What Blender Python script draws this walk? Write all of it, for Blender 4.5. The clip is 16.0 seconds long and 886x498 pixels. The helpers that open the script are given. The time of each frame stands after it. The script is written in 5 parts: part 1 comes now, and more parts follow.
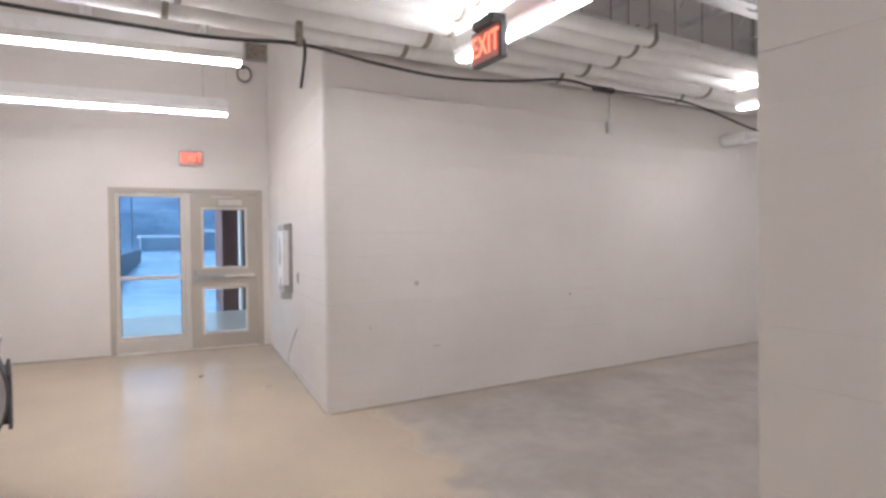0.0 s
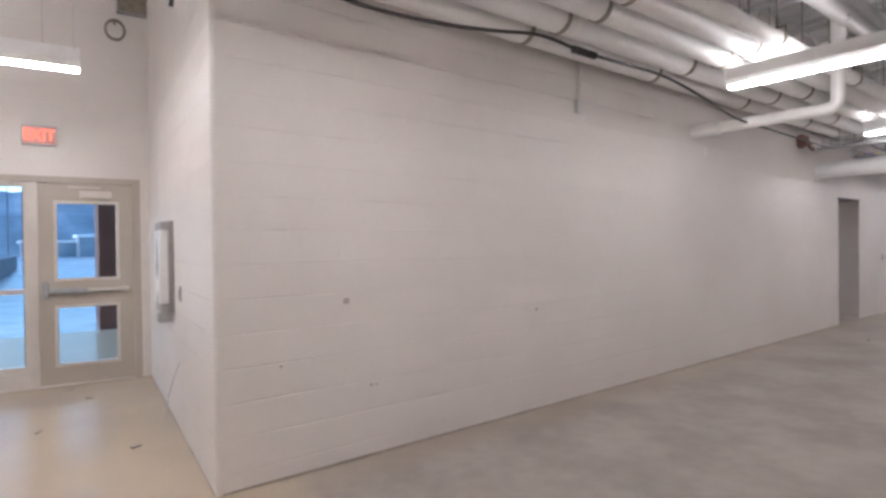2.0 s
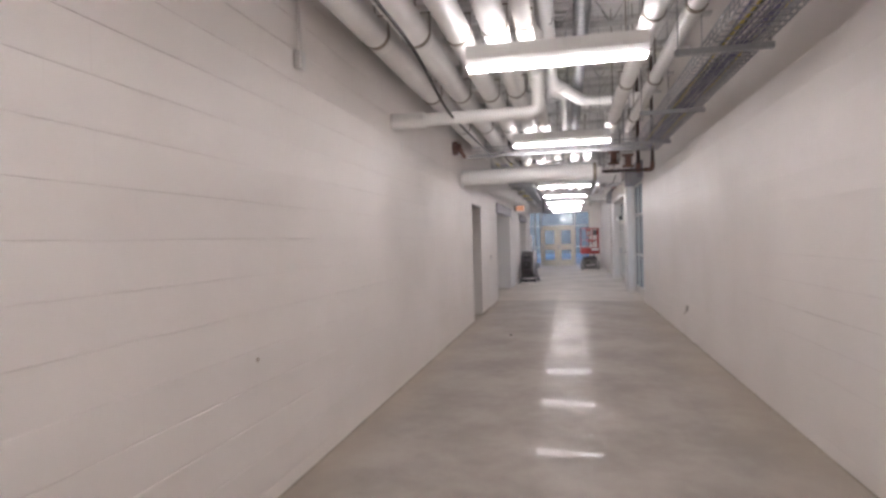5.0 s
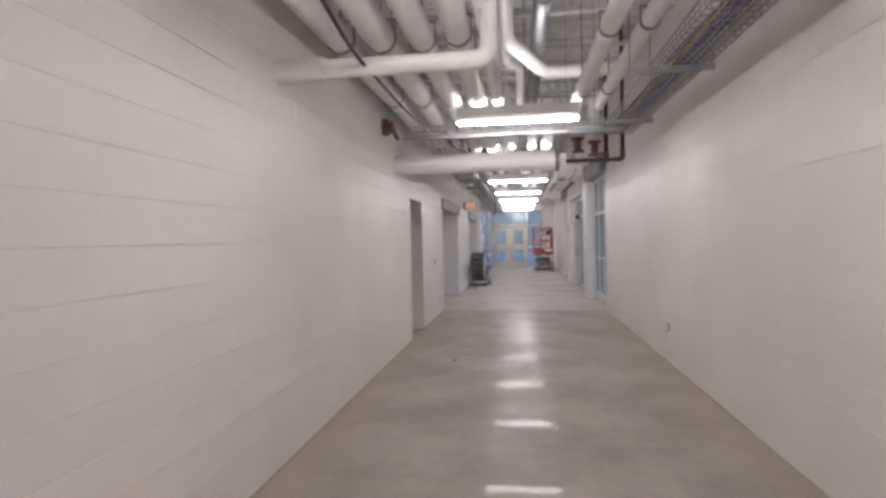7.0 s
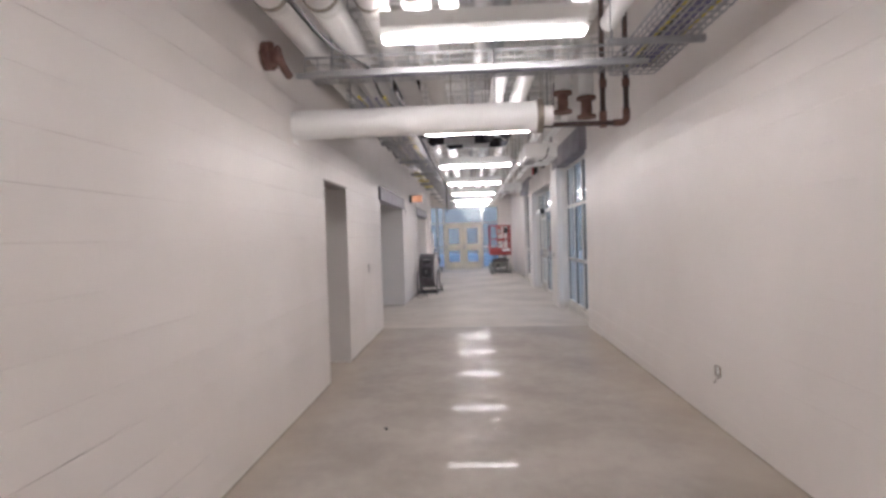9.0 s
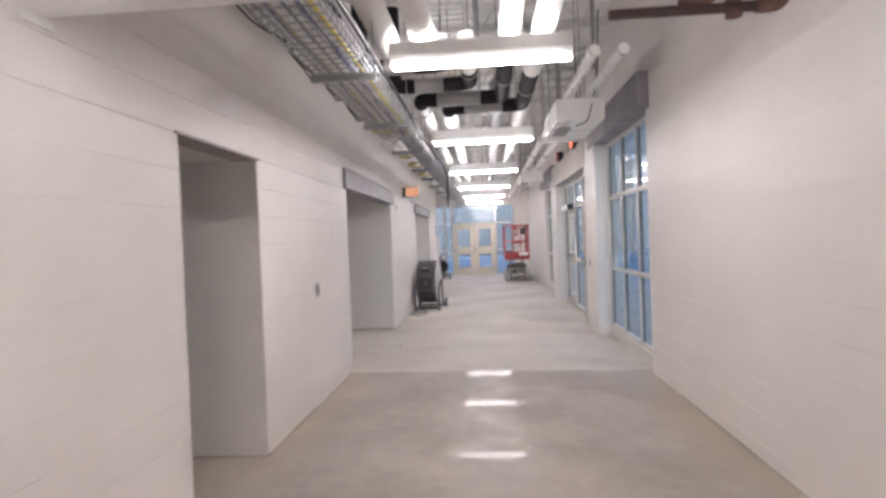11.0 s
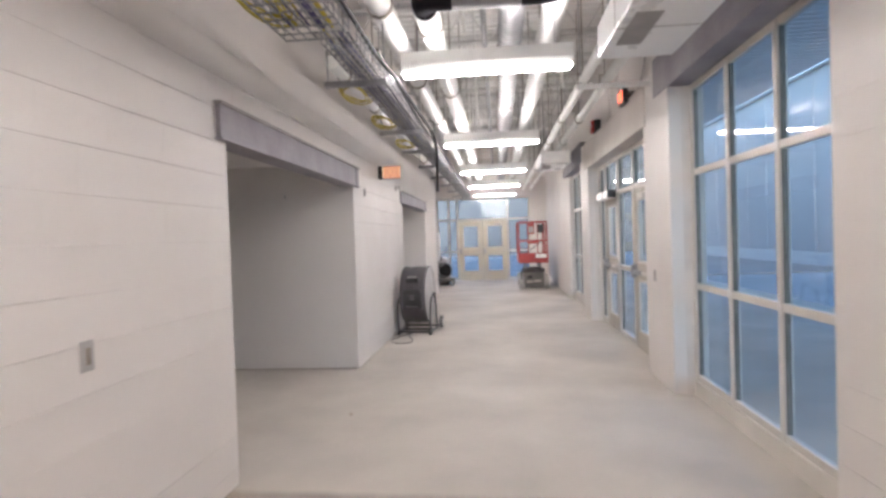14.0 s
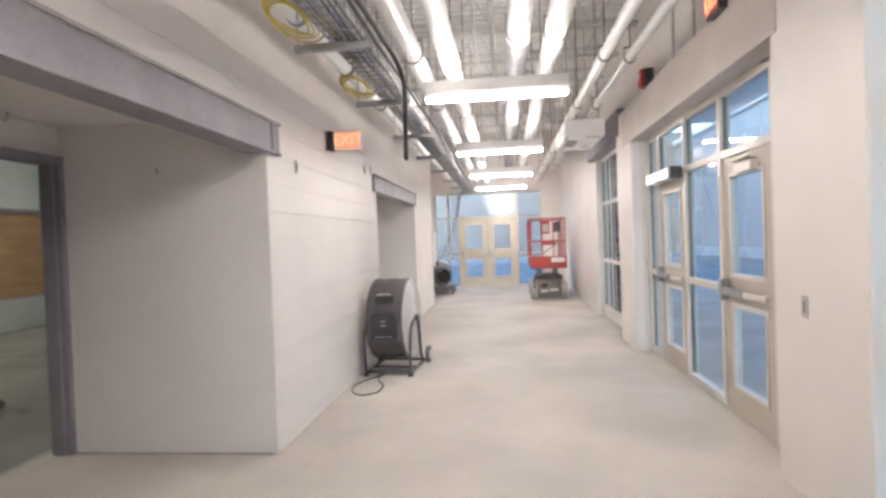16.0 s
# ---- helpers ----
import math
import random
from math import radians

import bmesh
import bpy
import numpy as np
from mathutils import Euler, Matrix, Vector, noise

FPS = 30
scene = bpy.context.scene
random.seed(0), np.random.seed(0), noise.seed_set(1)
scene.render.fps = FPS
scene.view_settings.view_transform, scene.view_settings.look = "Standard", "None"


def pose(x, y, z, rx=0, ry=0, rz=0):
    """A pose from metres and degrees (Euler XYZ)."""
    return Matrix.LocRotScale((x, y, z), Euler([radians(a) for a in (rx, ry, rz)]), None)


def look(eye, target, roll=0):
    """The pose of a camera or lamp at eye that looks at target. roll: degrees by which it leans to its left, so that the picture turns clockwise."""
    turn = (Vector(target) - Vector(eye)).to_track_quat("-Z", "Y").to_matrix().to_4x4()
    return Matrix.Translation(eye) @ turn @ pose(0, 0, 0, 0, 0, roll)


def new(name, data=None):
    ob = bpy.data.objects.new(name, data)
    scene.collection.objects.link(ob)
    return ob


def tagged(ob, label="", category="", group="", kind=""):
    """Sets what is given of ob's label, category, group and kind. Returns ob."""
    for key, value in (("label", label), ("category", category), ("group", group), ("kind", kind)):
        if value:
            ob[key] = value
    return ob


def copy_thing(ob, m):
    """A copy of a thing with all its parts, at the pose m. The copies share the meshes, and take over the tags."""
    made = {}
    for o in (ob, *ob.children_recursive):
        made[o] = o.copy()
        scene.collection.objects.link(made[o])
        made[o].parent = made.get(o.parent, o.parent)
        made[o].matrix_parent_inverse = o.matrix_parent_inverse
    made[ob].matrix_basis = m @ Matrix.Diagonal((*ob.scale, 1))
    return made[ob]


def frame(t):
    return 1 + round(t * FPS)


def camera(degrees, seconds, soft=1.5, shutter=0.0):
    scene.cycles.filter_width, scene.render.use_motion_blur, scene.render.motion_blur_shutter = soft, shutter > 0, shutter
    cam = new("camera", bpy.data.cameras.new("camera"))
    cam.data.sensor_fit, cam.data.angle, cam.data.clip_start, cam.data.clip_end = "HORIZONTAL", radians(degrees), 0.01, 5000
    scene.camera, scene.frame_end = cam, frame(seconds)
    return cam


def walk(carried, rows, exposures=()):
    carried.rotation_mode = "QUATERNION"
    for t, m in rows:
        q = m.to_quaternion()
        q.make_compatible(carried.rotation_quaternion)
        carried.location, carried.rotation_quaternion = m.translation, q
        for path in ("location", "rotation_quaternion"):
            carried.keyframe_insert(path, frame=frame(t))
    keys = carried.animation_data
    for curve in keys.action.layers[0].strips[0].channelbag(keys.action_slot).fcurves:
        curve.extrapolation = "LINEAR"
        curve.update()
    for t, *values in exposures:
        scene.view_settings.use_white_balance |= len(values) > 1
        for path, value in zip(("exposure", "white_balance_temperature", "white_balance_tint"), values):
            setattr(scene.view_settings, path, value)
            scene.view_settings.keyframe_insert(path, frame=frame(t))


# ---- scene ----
cam = camera(75.2, 16.0, soft=2.9, shutter=0.5)
PATH = [
    (0, (-1.572, -4.631, 1.459), (-0.561, -2.905, 1.427), -0.7),
    (0.5, (-1.342, -4.208, 1.458), (-0.341, -2.477, 1.431), -0.8),
    (1, (-1.139, -3.793, 1.47), (-0.143, -2.059, 1.444), -0.9),
    (1.5, (-1.018, -3.496, 1.451), (0.072, -1.819, 1.436), -0.6),
    (2, (-1.026, -3.384, 1.435), (0.224, -1.823, 1.419), -0.7),
    (2.5, (-0.955, -3.16, 1.434), (0.348, -1.643, 1.42), -0.8),
    (3, (-0.789, -2.753, 1.489), (0.745, -1.47, 1.462), -0.4),
    (3.5, (-0.622, -2.326, 1.479), (1.228, -1.567, 1.455), -0.8),
    (4, (-0.524, -2.015, 1.49), (1.413, -1.516, 1.468), -1.3),
    (6.5, (1.012, -1.612, 1.521), (2.979, -1.252, 1.485), -1.3),
    (7, (1.603, -1.622, 1.538), (3.585, -1.36, 1.499), -1.2),
    (7.5, (2.178, -1.62, 1.537), (4.172, -1.462, 1.497), -1.6),
    (8, (2.746, -1.594, 1.549), (4.742, -1.474, 1.506), -1.7),
    (8.5, (3.442, -1.556, 1.534), (5.439, -1.453, 1.49), -1.7),
    (9, (4.227, -1.511, 1.513), (6.224, -1.414, 1.469), -1.7),
    (11.5, (7.886, -1.682, 1.531), (9.879, -1.517, 1.492), -2.0),
    (12, (8.493, -1.751, 1.538), (10.485, -1.575, 1.495), -1.8),
    (12.5, (8.9, -1.775, 1.531), (10.892, -1.596, 1.489), -2.0),
    (13, (9.232, -1.76, 1.527), (11.223, -1.578, 1.484), -1.9),
    (13.5, (9.751, -1.723, 1.512), (11.742, -1.54, 1.471), -1.9),
    (14, (10.427, -1.673, 1.513), (12.417, -1.484, 1.473), -1.9),
    (14.5, (11.177, -1.595, 1.519), (13.167, -1.401, 1.48), -1.8),
    (15, (11.881, -1.571, 1.504), (13.87, -1.368, 1.466), -2.0),
    (15.5, (12.544, -1.612, 1.496), (14.533, -1.403, 1.46), -2.1),
    (16, (13.141, -1.658, 1.495), (15.129, -1.445, 1.459), -2.1),
]
walk(cam, [(t, look(eye, target, roll)) for t, eye, target, roll in PATH],
     exposures=[(0, 2.98, 5420, 10), (1, 2.87, 5420, 10.5), (1.5, 2.88, 5420, 10.5), (2.5, 2.76, 5560, 12.5), (3.4, 2.69, 5620, 12.5), (4, 2.84, 5620, 12.5), (7, 2.89, 5600, 12.3), (9, 3.11, 5600, 12), (11.5, 3.43, 5630, 11.5), (13.5, 3.36, 5700, 11), (14.5, 3.63, 5790, 10), (15.5, 3.9, 5850, 9.5), (16, 3.78, 5880, 9.5)])

# ---- world, sun and exposure ----
world = bpy.data.worlds.new("dusk_sky")
scene.world = world
world.use_nodes = True
_n, _l = world.node_tree.nodes, world.node_tree.links
_sky = _n.new("ShaderNodeTexSky")
_sky.sky_type, _sky.sun_disc = "NISHITA", False
_sky.sun_elevation, _sky.sun_rotation = radians(14), radians(285)
_sky.dust_density, _sky.ozone_density = 0.5, 2.4
_n["Background"].inputs["Strength"].default_value = 0.078
_l.new(_sky.outputs["Color"], _n["Background"].inputs["Color"])
sun = new("sun", bpy.data.lights.new("sun", "SUN"))
sun.data.energy, sun.data.angle, sun.data.color = 0.35, radians(25), (1.0, 0.95, 0.9)
sun.matrix_world = look((0, 0, 20), (3, -0.8, 19.2))
LAMP_DOWN, LAMP_UP = 9.3, 4.1


# ---- materials ----
def mat(name, a, b=None, rough=0.5, metal=0.0, scale=6.0, fine=60.0, bump=0.1, spread=0.15, emit=None, power=0.0, spec=0.5, stretch=None):
    """Two colours mixed by noise at two scales, with a fine relief."""
    m = bpy.data.materials.new(name)
    m.use_nodes = True
    n, l = m.node_tree.nodes, m.node_tree.links
    p = n["Principled BSDF"]
    p.inputs["Metallic"].default_value, p.inputs["Specular IOR Level"].default_value = metal, spec
    b = b or tuple(c * 0.86 for c in a)
    mp = n.new("ShaderNodeMapping")
    geo = n.new("ShaderNodeNewGeometry")
    l.new(geo.outputs["Position"], mp.inputs["Vector"])
    if stretch:
        mp.inputs["Scale"].default_value = stretch
    big, small = n.new("ShaderNodeTexNoise"), n.new("ShaderNodeTexNoise")
    big.inputs["Scale"].default_value, big.inputs["Detail"].default_value = scale, 5
    small.inputs["Scale"].default_value, small.inputs["Detail"].default_value = fine, 3
    for k in (big, small):
        l.new(mp.outputs["Vector"], k.inputs["Vector"])
    add = n.new("ShaderNodeMath")
    add.operation = "MULTIPLY_ADD"
    l.new(small.outputs["Fac"], add.inputs[0])
    add.inputs[1].default_value = 0.35
    l.new(big.outputs["Fac"], add.inputs[2])
    span = n.new("ShaderNodeMapRange")
    span.interpolation_type = "SMOOTHSTEP"
    span.inputs["From Min"].default_value, span.inputs["From Max"].default_value = 0.42, 0.93
    l.new(add.outputs[0], span.inputs["Value"])
    blend = n.new("ShaderNodeMix")
    blend.data_type = "RGBA"
    blend.inputs["A"].default_value, blend.inputs["B"].default_value = (*a, 1), (*b, 1)
    l.new(span.outputs["Result"], blend.inputs["Factor"])
    l.new(blend.outputs["Result"], p.inputs["Base Color"])
    rr = n.new("ShaderNodeMapRange")
    rr.inputs["To Min"].default_value, rr.inputs["To Max"].default_value = max(rough - spread, 0.02), min(rough + spread, 1)
    l.new(big.outputs["Fac"], rr.inputs["Value"])
    l.new(rr.outputs["Result"], p.inputs["Roughness"])
    if bump:
        bp = n.new("ShaderNodeBump")
        bp.inputs["Strength"].default_value, bp.inputs["Distance"].default_value = bump, 0.004
        l.new(small.outputs["Fac"], bp.inputs["Height"])
        l.new(bp.outputs["Normal"], p.inputs["Normal"])
    if emit:
        p.inputs["Emission Color"].default_value, p.inputs["Emission Strength"].default_value = (*emit, 1), power
    return m


def glass_mat(name, tint):
    m = bpy.data.materials.new(name)
    m.use_nodes = True
    n, l = m.node_tree.nodes, m.node_tree.links
    n.remove(n["Principled BSDF"])
    tr, gl, mx, fr = n.new("ShaderNodeBsdfTransparent"), n.new("ShaderNodeBsdfGlossy"), n.new("ShaderNodeMixShader"), n.new("ShaderNodeFresnel")
    tr.inputs["Color"].default_value = (*tint, 1)
    gl.inputs["Roughness"].default_value = 0.02
    fr.inputs["IOR"].default_value = 1.52
    l.new(fr.outputs["Fac"], mx.inputs["Fac"])
    l.new(tr.outputs[0], mx.inputs[1])
    l.new(gl.outputs[0], mx.inputs[2])
    l.new(mx.outputs[0], n["Material Output"].inputs["Surface"])
    return m


def floor_mat():
    """One slab: tan sealed concrete, then polished grey, then dull and dusty, with ragged borders; greenish in the side
    room, its shade put into the tone.
    """
    m = mat("concrete_floor", (0.40, 0.363, 0.325), (0.30, 0.272, 0.24), rough=0.33, scale=1.3, fine=7, bump=0.004, spread=0.05, spec=0.012)
    n, l = m.node_tree.nodes, m.node_tree.links
    p = n["Principled BSDF"]
    base, rough = p.inputs["Base Color"].links[0].from_socket, p.inputs["Roughness"].links[0].from_socket
    tc = n.new("ShaderNodeTexCoord")
    sep = n.new("ShaderNodeSeparateXYZ")
    l.new(tc.outputs["Object"], sep.inputs[0])
    rag = n.new("ShaderNodeTexNoise")
    rag.inputs["Scale"].default_value, rag.inputs["Detail"].default_value = 2.2, 6
    l.new(tc.outputs["Object"], rag.inputs["Vector"])

    def math_node(op, a, b):
        k = n.new("ShaderNodeMath")
        k.operation = op
        for s, v in ((k.inputs[0], a), (k.inputs[1], b)):
            if isinstance(v, (int, float)):
                s.default_value = v
            else:
                l.new(v, s)
        return k.outputs[0]

    def step(v, lo, hi):
        k = n.new("ShaderNodeMapRange")
        k.inputs["From Min"].default_value, k.inputs["From Max"].default_value = lo, hi
        l.new(v, k.inputs["Value"])
        return k.outputs["Result"]

    wob = math_node("MULTIPLY", math_node("SUBTRACT", rag.outputs["Fac"], 0.5), 0.9)
    hall = step(math_node("ADD", math_node("ADD", sep.outputs["X"], math_node("MULTIPLY", sep.outputs["Y"], -0.115)), wob), 0.60, 0.34)
    wob2 = math_node("MULTIPLY", math_node("SUBTRACT", rag.outputs["Fac"], 0.5), 0.16)
    dust = step(math_node("ADD", math_node("ADD", sep.outputs["X"], math_node("MULTIPLY", sep.outputs["Y"], -0.05)), wob2), 13.76, 13.84)
    edge = step(math_node("ADD", sep.outputs["Y"], math_node("MULTIPLY", wob, 0.5)), -0.42, -0.05)
    patch = n.new("ShaderNodeTexNoise")
    patch.inputs["Scale"].default_value, patch.inputs["Detail"].default_value = 0.9, 7
    l.new(tc.outputs["Object"], patch.inputs["Vector"])

    def tone(c1, c2):
        k = n.new("ShaderNodeMix")
        k.data_type = "RGBA"
        k.inputs["A"].default_value, k.inputs["B"].default_value = (*c1, 1), (*c2, 1)
        l.new(step(patch.outputs["Fac"], 0.35, 0.65), k.inputs["Factor"])
        return k.outputs["Result"]

    def mix(fac, a, b, kind="RGBA"):
        k = n.new("ShaderNodeMix")
        k.data_type = kind
        l.new(fac, k.inputs["Factor"])
        l.new(a, k.inputs["A"])
        if isinstance(b, float):
            k.inputs["B"].default_value = b
        else:
            l.new(b, k.inputs["B"])
        return k.outputs["Result"]

    edge = math_node("MAXIMUM", edge, step(math_node("ADD", sep.outputs["Y"], math_node("MULTIPLY", wob, 0.6)), -2.75, -3.3))
    c = mix(math_node("MULTIPLY", edge, 0.6), base, tone((0.42, 0.36, 0.28), (0.36, 0.31, 0.25)))
    c = mix(hall, c, tone((0.49, 0.413, 0.31), (0.44, 0.375, 0.29)))
    c = mix(dust, c, tone((0.56, 0.52, 0.465), (0.45, 0.42, 0.375)))
    # side room: greenish floor, darkened in colour for the weaker light there
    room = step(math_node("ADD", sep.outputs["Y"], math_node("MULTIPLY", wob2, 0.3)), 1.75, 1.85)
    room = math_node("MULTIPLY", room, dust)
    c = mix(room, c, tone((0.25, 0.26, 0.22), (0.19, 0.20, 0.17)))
    r = mix(hall, rough, 0.26, "FLOAT")
    k = math_node("ADD", math_node("MULTIPLY", patch.outputs["Fac"], 0.35), 0.30)
    r = mix(dust, r, k, "FLOAT")
    l.new(c, p.inputs["Base Color"])
    l.new(r, p.inputs["Roughness"])
    polish = math_node("ADD", math_node("MULTIPLY", math_node("SUBTRACT", 1.0, dust), 0.088), math_node("MULTIPLY", hall, 0.07))
    l.new(polish, p.inputs["Coat Weight"])
    p.inputs["Coat Roughness"].default_value = 0.042
    p.inputs["Coat IOR"].default_value = 1.4
    return m


WALL = mat("white_block_paint", (0.73, 0.69, 0.655), (0.69, 0.65, 0.61), rough=0.5, scale=1.1, fine=140, bump=0.12)
JOINT = mat("painted_mortar", (0.70, 0.66, 0.62), (0.6, 0.56, 0.52), rough=0.7, scale=3, fine=200, bump=0.2)
DRYWALL = mat("white_drywall", (0.74, 0.71, 0.68), (0.70, 0.67, 0.64), rough=0.6, scale=0.9, fine=90, bump=0.05)
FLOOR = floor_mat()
DECK = mat("white_steel_deck", (0.84, 0.83, 0.81), (0.78, 0.77, 0.75), rough=0.45, scale=2, fine=40)
JOIST = mat("painted_joist_steel", (0.72, 0.71, 0.69), (0.58, 0.57, 0.55), rough=0.45, scale=5, fine=80)
LAG = mat("white_pipe_jacket", (0.78, 0.77, 0.75), (0.71, 0.70, 0.68), rough=0.38, scale=3, fine=50, bump=0.06)
PVC = mat("white_plastic_pipe", (0.80, 0.79, 0.76), (0.74, 0.73, 0.70), rough=0.32, scale=4, fine=80, bump=0.03)
RUBBER = mat("black_foam_insulation", (0.016, 0.014, 0.018), (0.028, 0.025, 0.03), rough=0.8, scale=8, fine=120, bump=0.2, spec=0.08)
GALV = mat("galvanised_steel", (0.46, 0.465, 0.475), (0.36, 0.365, 0.38), rough=0.5, metal=0.75, scale=9, fine=60, bump=0.05)
STEEL = mat("grey_primed_steel", (0.31, 0.29, 0.31), (0.23, 0.213, 0.235), rough=0.52, metal=0.0, scale=2.2, fine=30, spread=0.12, spec=0.35)
RUST = mat("rusty_iron", (0.23, 0.125, 0.098), (0.15, 0.085, 0.068), rough=0.75, scale=12, fine=90, bump=0.3)
DARKIRON = mat("dark_iron_pipe", (0.06, 0.045, 0.045), (0.10, 0.06, 0.05), rough=0.5, scale=10, fine=70, bump=0.15)
ALU = mat("clear_anodised_aluminium", (0.64, 0.60, 0.54), (0.57, 0.535, 0.485), rough=0.4, metal=0.0, scale=2, fine=60, bump=0.03)
DOORPAINT = mat("beige_door_paint", (0.47, 0.425, 0.355), (0.42, 0.38, 0.32), rough=0.42, scale=1.5, fine=70, bump=0.05)
LAMPWHITE = mat("white_enamel", (0.82, 0.82, 0.81), (0.78, 0.78, 0.77), rough=0.3, scale=3, fine=50, bump=0.02)
TUBE_DOWN = mat("lit_diffuser", (0.9, 0.9, 0.9), rough=0.4, bump=0, emit=(1.0, 0.86, 0.75), power=LAMP_DOWN)
TUBE_UP = mat("lit_uplight", (0.9, 0.9, 0.9), rough=0.4, bump=0, emit=(1.0, 0.86, 0.75), power=LAMP_UP)
BLACK = mat("black_plastic", (0.03, 0.028, 0.03), (0.05, 0.047, 0.05), rough=0.45, scale=7, fine=90)
CABLE = mat("black_cable_sheath", (0.025, 0.023, 0.024), (0.045, 0.04, 0.04), rough=0.5, scale=20, fine=100)
GLASS = glass_mat("clear_glass", (0.79, 0.887, 0.945))
GLASS_FAR = bpy.data.materials.new("clear_glass_far_side")
GLASS_FAR.use_nodes = True
_n, _l = GLASS_FAR.node_tree.nodes, GLASS_FAR.node_tree.links
_n.remove(_n["Principled BSDF"])
_l.new(_n.new("ShaderNodeBsdfTransparent").outputs[0], _n["Material Output"].inputs["Surface"])


# ---- mesh helpers ----
def thing(name, label, category, group="", kind="", m=None):
    ob = tagged(new(name), label, category, group, kind)
    ob.empty_display_size = 0.1
    if m is not None:
        ob.matrix_world = m
    return ob


def part(name, bm, material, parent=None, label="", m=None):
    """Links a bmesh as one mesh object, under a thing or a part; given in the parent's space."""
    me = bpy.data.meshes.new(name)
    bm.to_mesh(me)
    bm.free()
    me.materials.append(material)
    ob = new(name, me)
    if parent is not None:
        ob.parent = parent
    if m is not None:
        ob.matrix_basis = m
    if label:
        ob["label"] = label
    return ob


def solid(name, bm, material, label, category, group="", kind="", m=None):
    ob = tagged(part(name, bm, material), label, category, group, kind)
    if m is not None:
        ob.matrix_world = m
    return ob


def box(x0, x1, y0, y1, z0, z1, bevel=0.0, bm=None):
    own = bmesh.new()
    bmesh.ops.create_cube(own, size=1.0, matrix=Matrix.Translation(((x0 + x1) / 2, (y0 + y1) / 2, (z0 + z1) / 2)) @ Matrix.Diagonal((abs(x1 - x0), abs(y1 - y0), abs(z1 - z0), 1)))
    if bevel:
        bmesh.ops.bevel(own, geom=own.edges[:], offset=bevel, segments=2, affect="EDGES", profile=0.5)
    if bm is None:
        return own
    me = bpy.data.meshes.new("tmp")
    own.to_mesh(me)
    own.free()
    bm.from_mesh(me)
    bpy.data.meshes.remove(me)
    return bm


def rounded(points, radius, steps=5):
    """A polyline with its corners rounded."""
    pts = [Vector(p) for p in points]
    out = [pts[0]]
    for a, b, c in zip(pts, pts[1:], pts[2:]):
        u, v = (a - b), (c - b)
        r = min(radius, u.length * 0.49, v.length * 0.49)
        p, q = b + u.normalized() * r, b + v.normalized() * r
        for k in range(steps + 1):
            s = k / steps
            out.append(p * (1 - s) ** 2 + b * 2 * s * (1 - s) + q * s * s)
    out.append(pts[-1])
    return out


def tube(points, r, seg=14, bm=None, caps=True):
    """A round pipe swept along a polyline; smooth-shaded."""
    bm = bm or bmesh.new()
    pts = [Vector(p) for p in points]
    rings, side = [], None
    for i, p in enumerate(pts):
        d = (pts[min(i + 1, len(pts) - 1)] - pts[max(i - 1, 0)]).normalized()
        if side is None:
            side = d.cross(Vector((0, 0, 1)) if abs(d.z) < 0.9 else Vector((1, 0, 0))).normalized()
        else:
            side = (side - d * side.dot(d)).normalized()
        up = side.cross(d)
        rings.append([bm.verts.new(p + (side * math.cos(a) + up * math.sin(a)) * r) for a in (2 * math.pi * k / seg for k in range(seg))])
    for a, b in zip(rings, rings[1:]):
        for k in range(seg):
            bm.faces.new((a[k], a[(k + 1) % seg], b[(k + 1) % seg], b[k])).smooth = True
    if caps:
        bm.faces.new(rings[0])
        bm.faces.new(rings[-1][::-1])
    return bm


def ring(centre, axis, r, thick, width, seg=20, bm=None, arc=360):
    """A band round an axis ('x' or 'y'); arc under 360 leaves the top open."""
    bm = bm or bmesh.new()
    c = Vector(centre)
    n = seg if arc >= 360 else seg + 1
    prof = ((r, -width / 2), (r + thick, -width / 2), (r + thick, width / 2), (r, width / 2))
    loops = []
    for k in range(n):
        a = radians(-90 - arc / 2 + arc * k / seg)
        row = []
        for rad, w in prof:
            v = (w, math.cos(a) * rad, math.sin(a) * rad) if axis == "x" else (math.cos(a) * rad, w, math.sin(a) * rad)
            row.append(bm.verts.new(c + Vector(v)))
        loops.append(row)
    for k in range(n if arc >= 360 else n - 1):
        a, b = loops[k], loops[(k + 1) % n]
        for j in range(4):
            bm.faces.new((a[j], a[(j + 1) % 4], b[(j + 1) % 4], b[j]))
    return bm


# ---- structure ----
TURNED = pose(0, 0, 0, 0, 0, -6.8)     # the entrance hall stands askew to the corridor
COURSE, FIRST, DECK_Z = 0.2032, 0.109, 4.55
NORTH = pose(0, 0, 0)
SOUTH = pose(30.2, -3.36, 0, 0, 0, 180)
N_OPEN = [(0, 0.0315, 0, DECK_Z), (10.18, 11.24, 0, 2.141), (13.9, 17.08, 0, 2.162), (20.6, 23.85, 0, 2.145)]
S_OPEN = [(30.2 - b, 30.2 - a, 0, h) for a, b, h in ((13.5, 15.85, 2.82), (16.75, 20.5, 2.62), (21.4, 23.9, 2.82))]


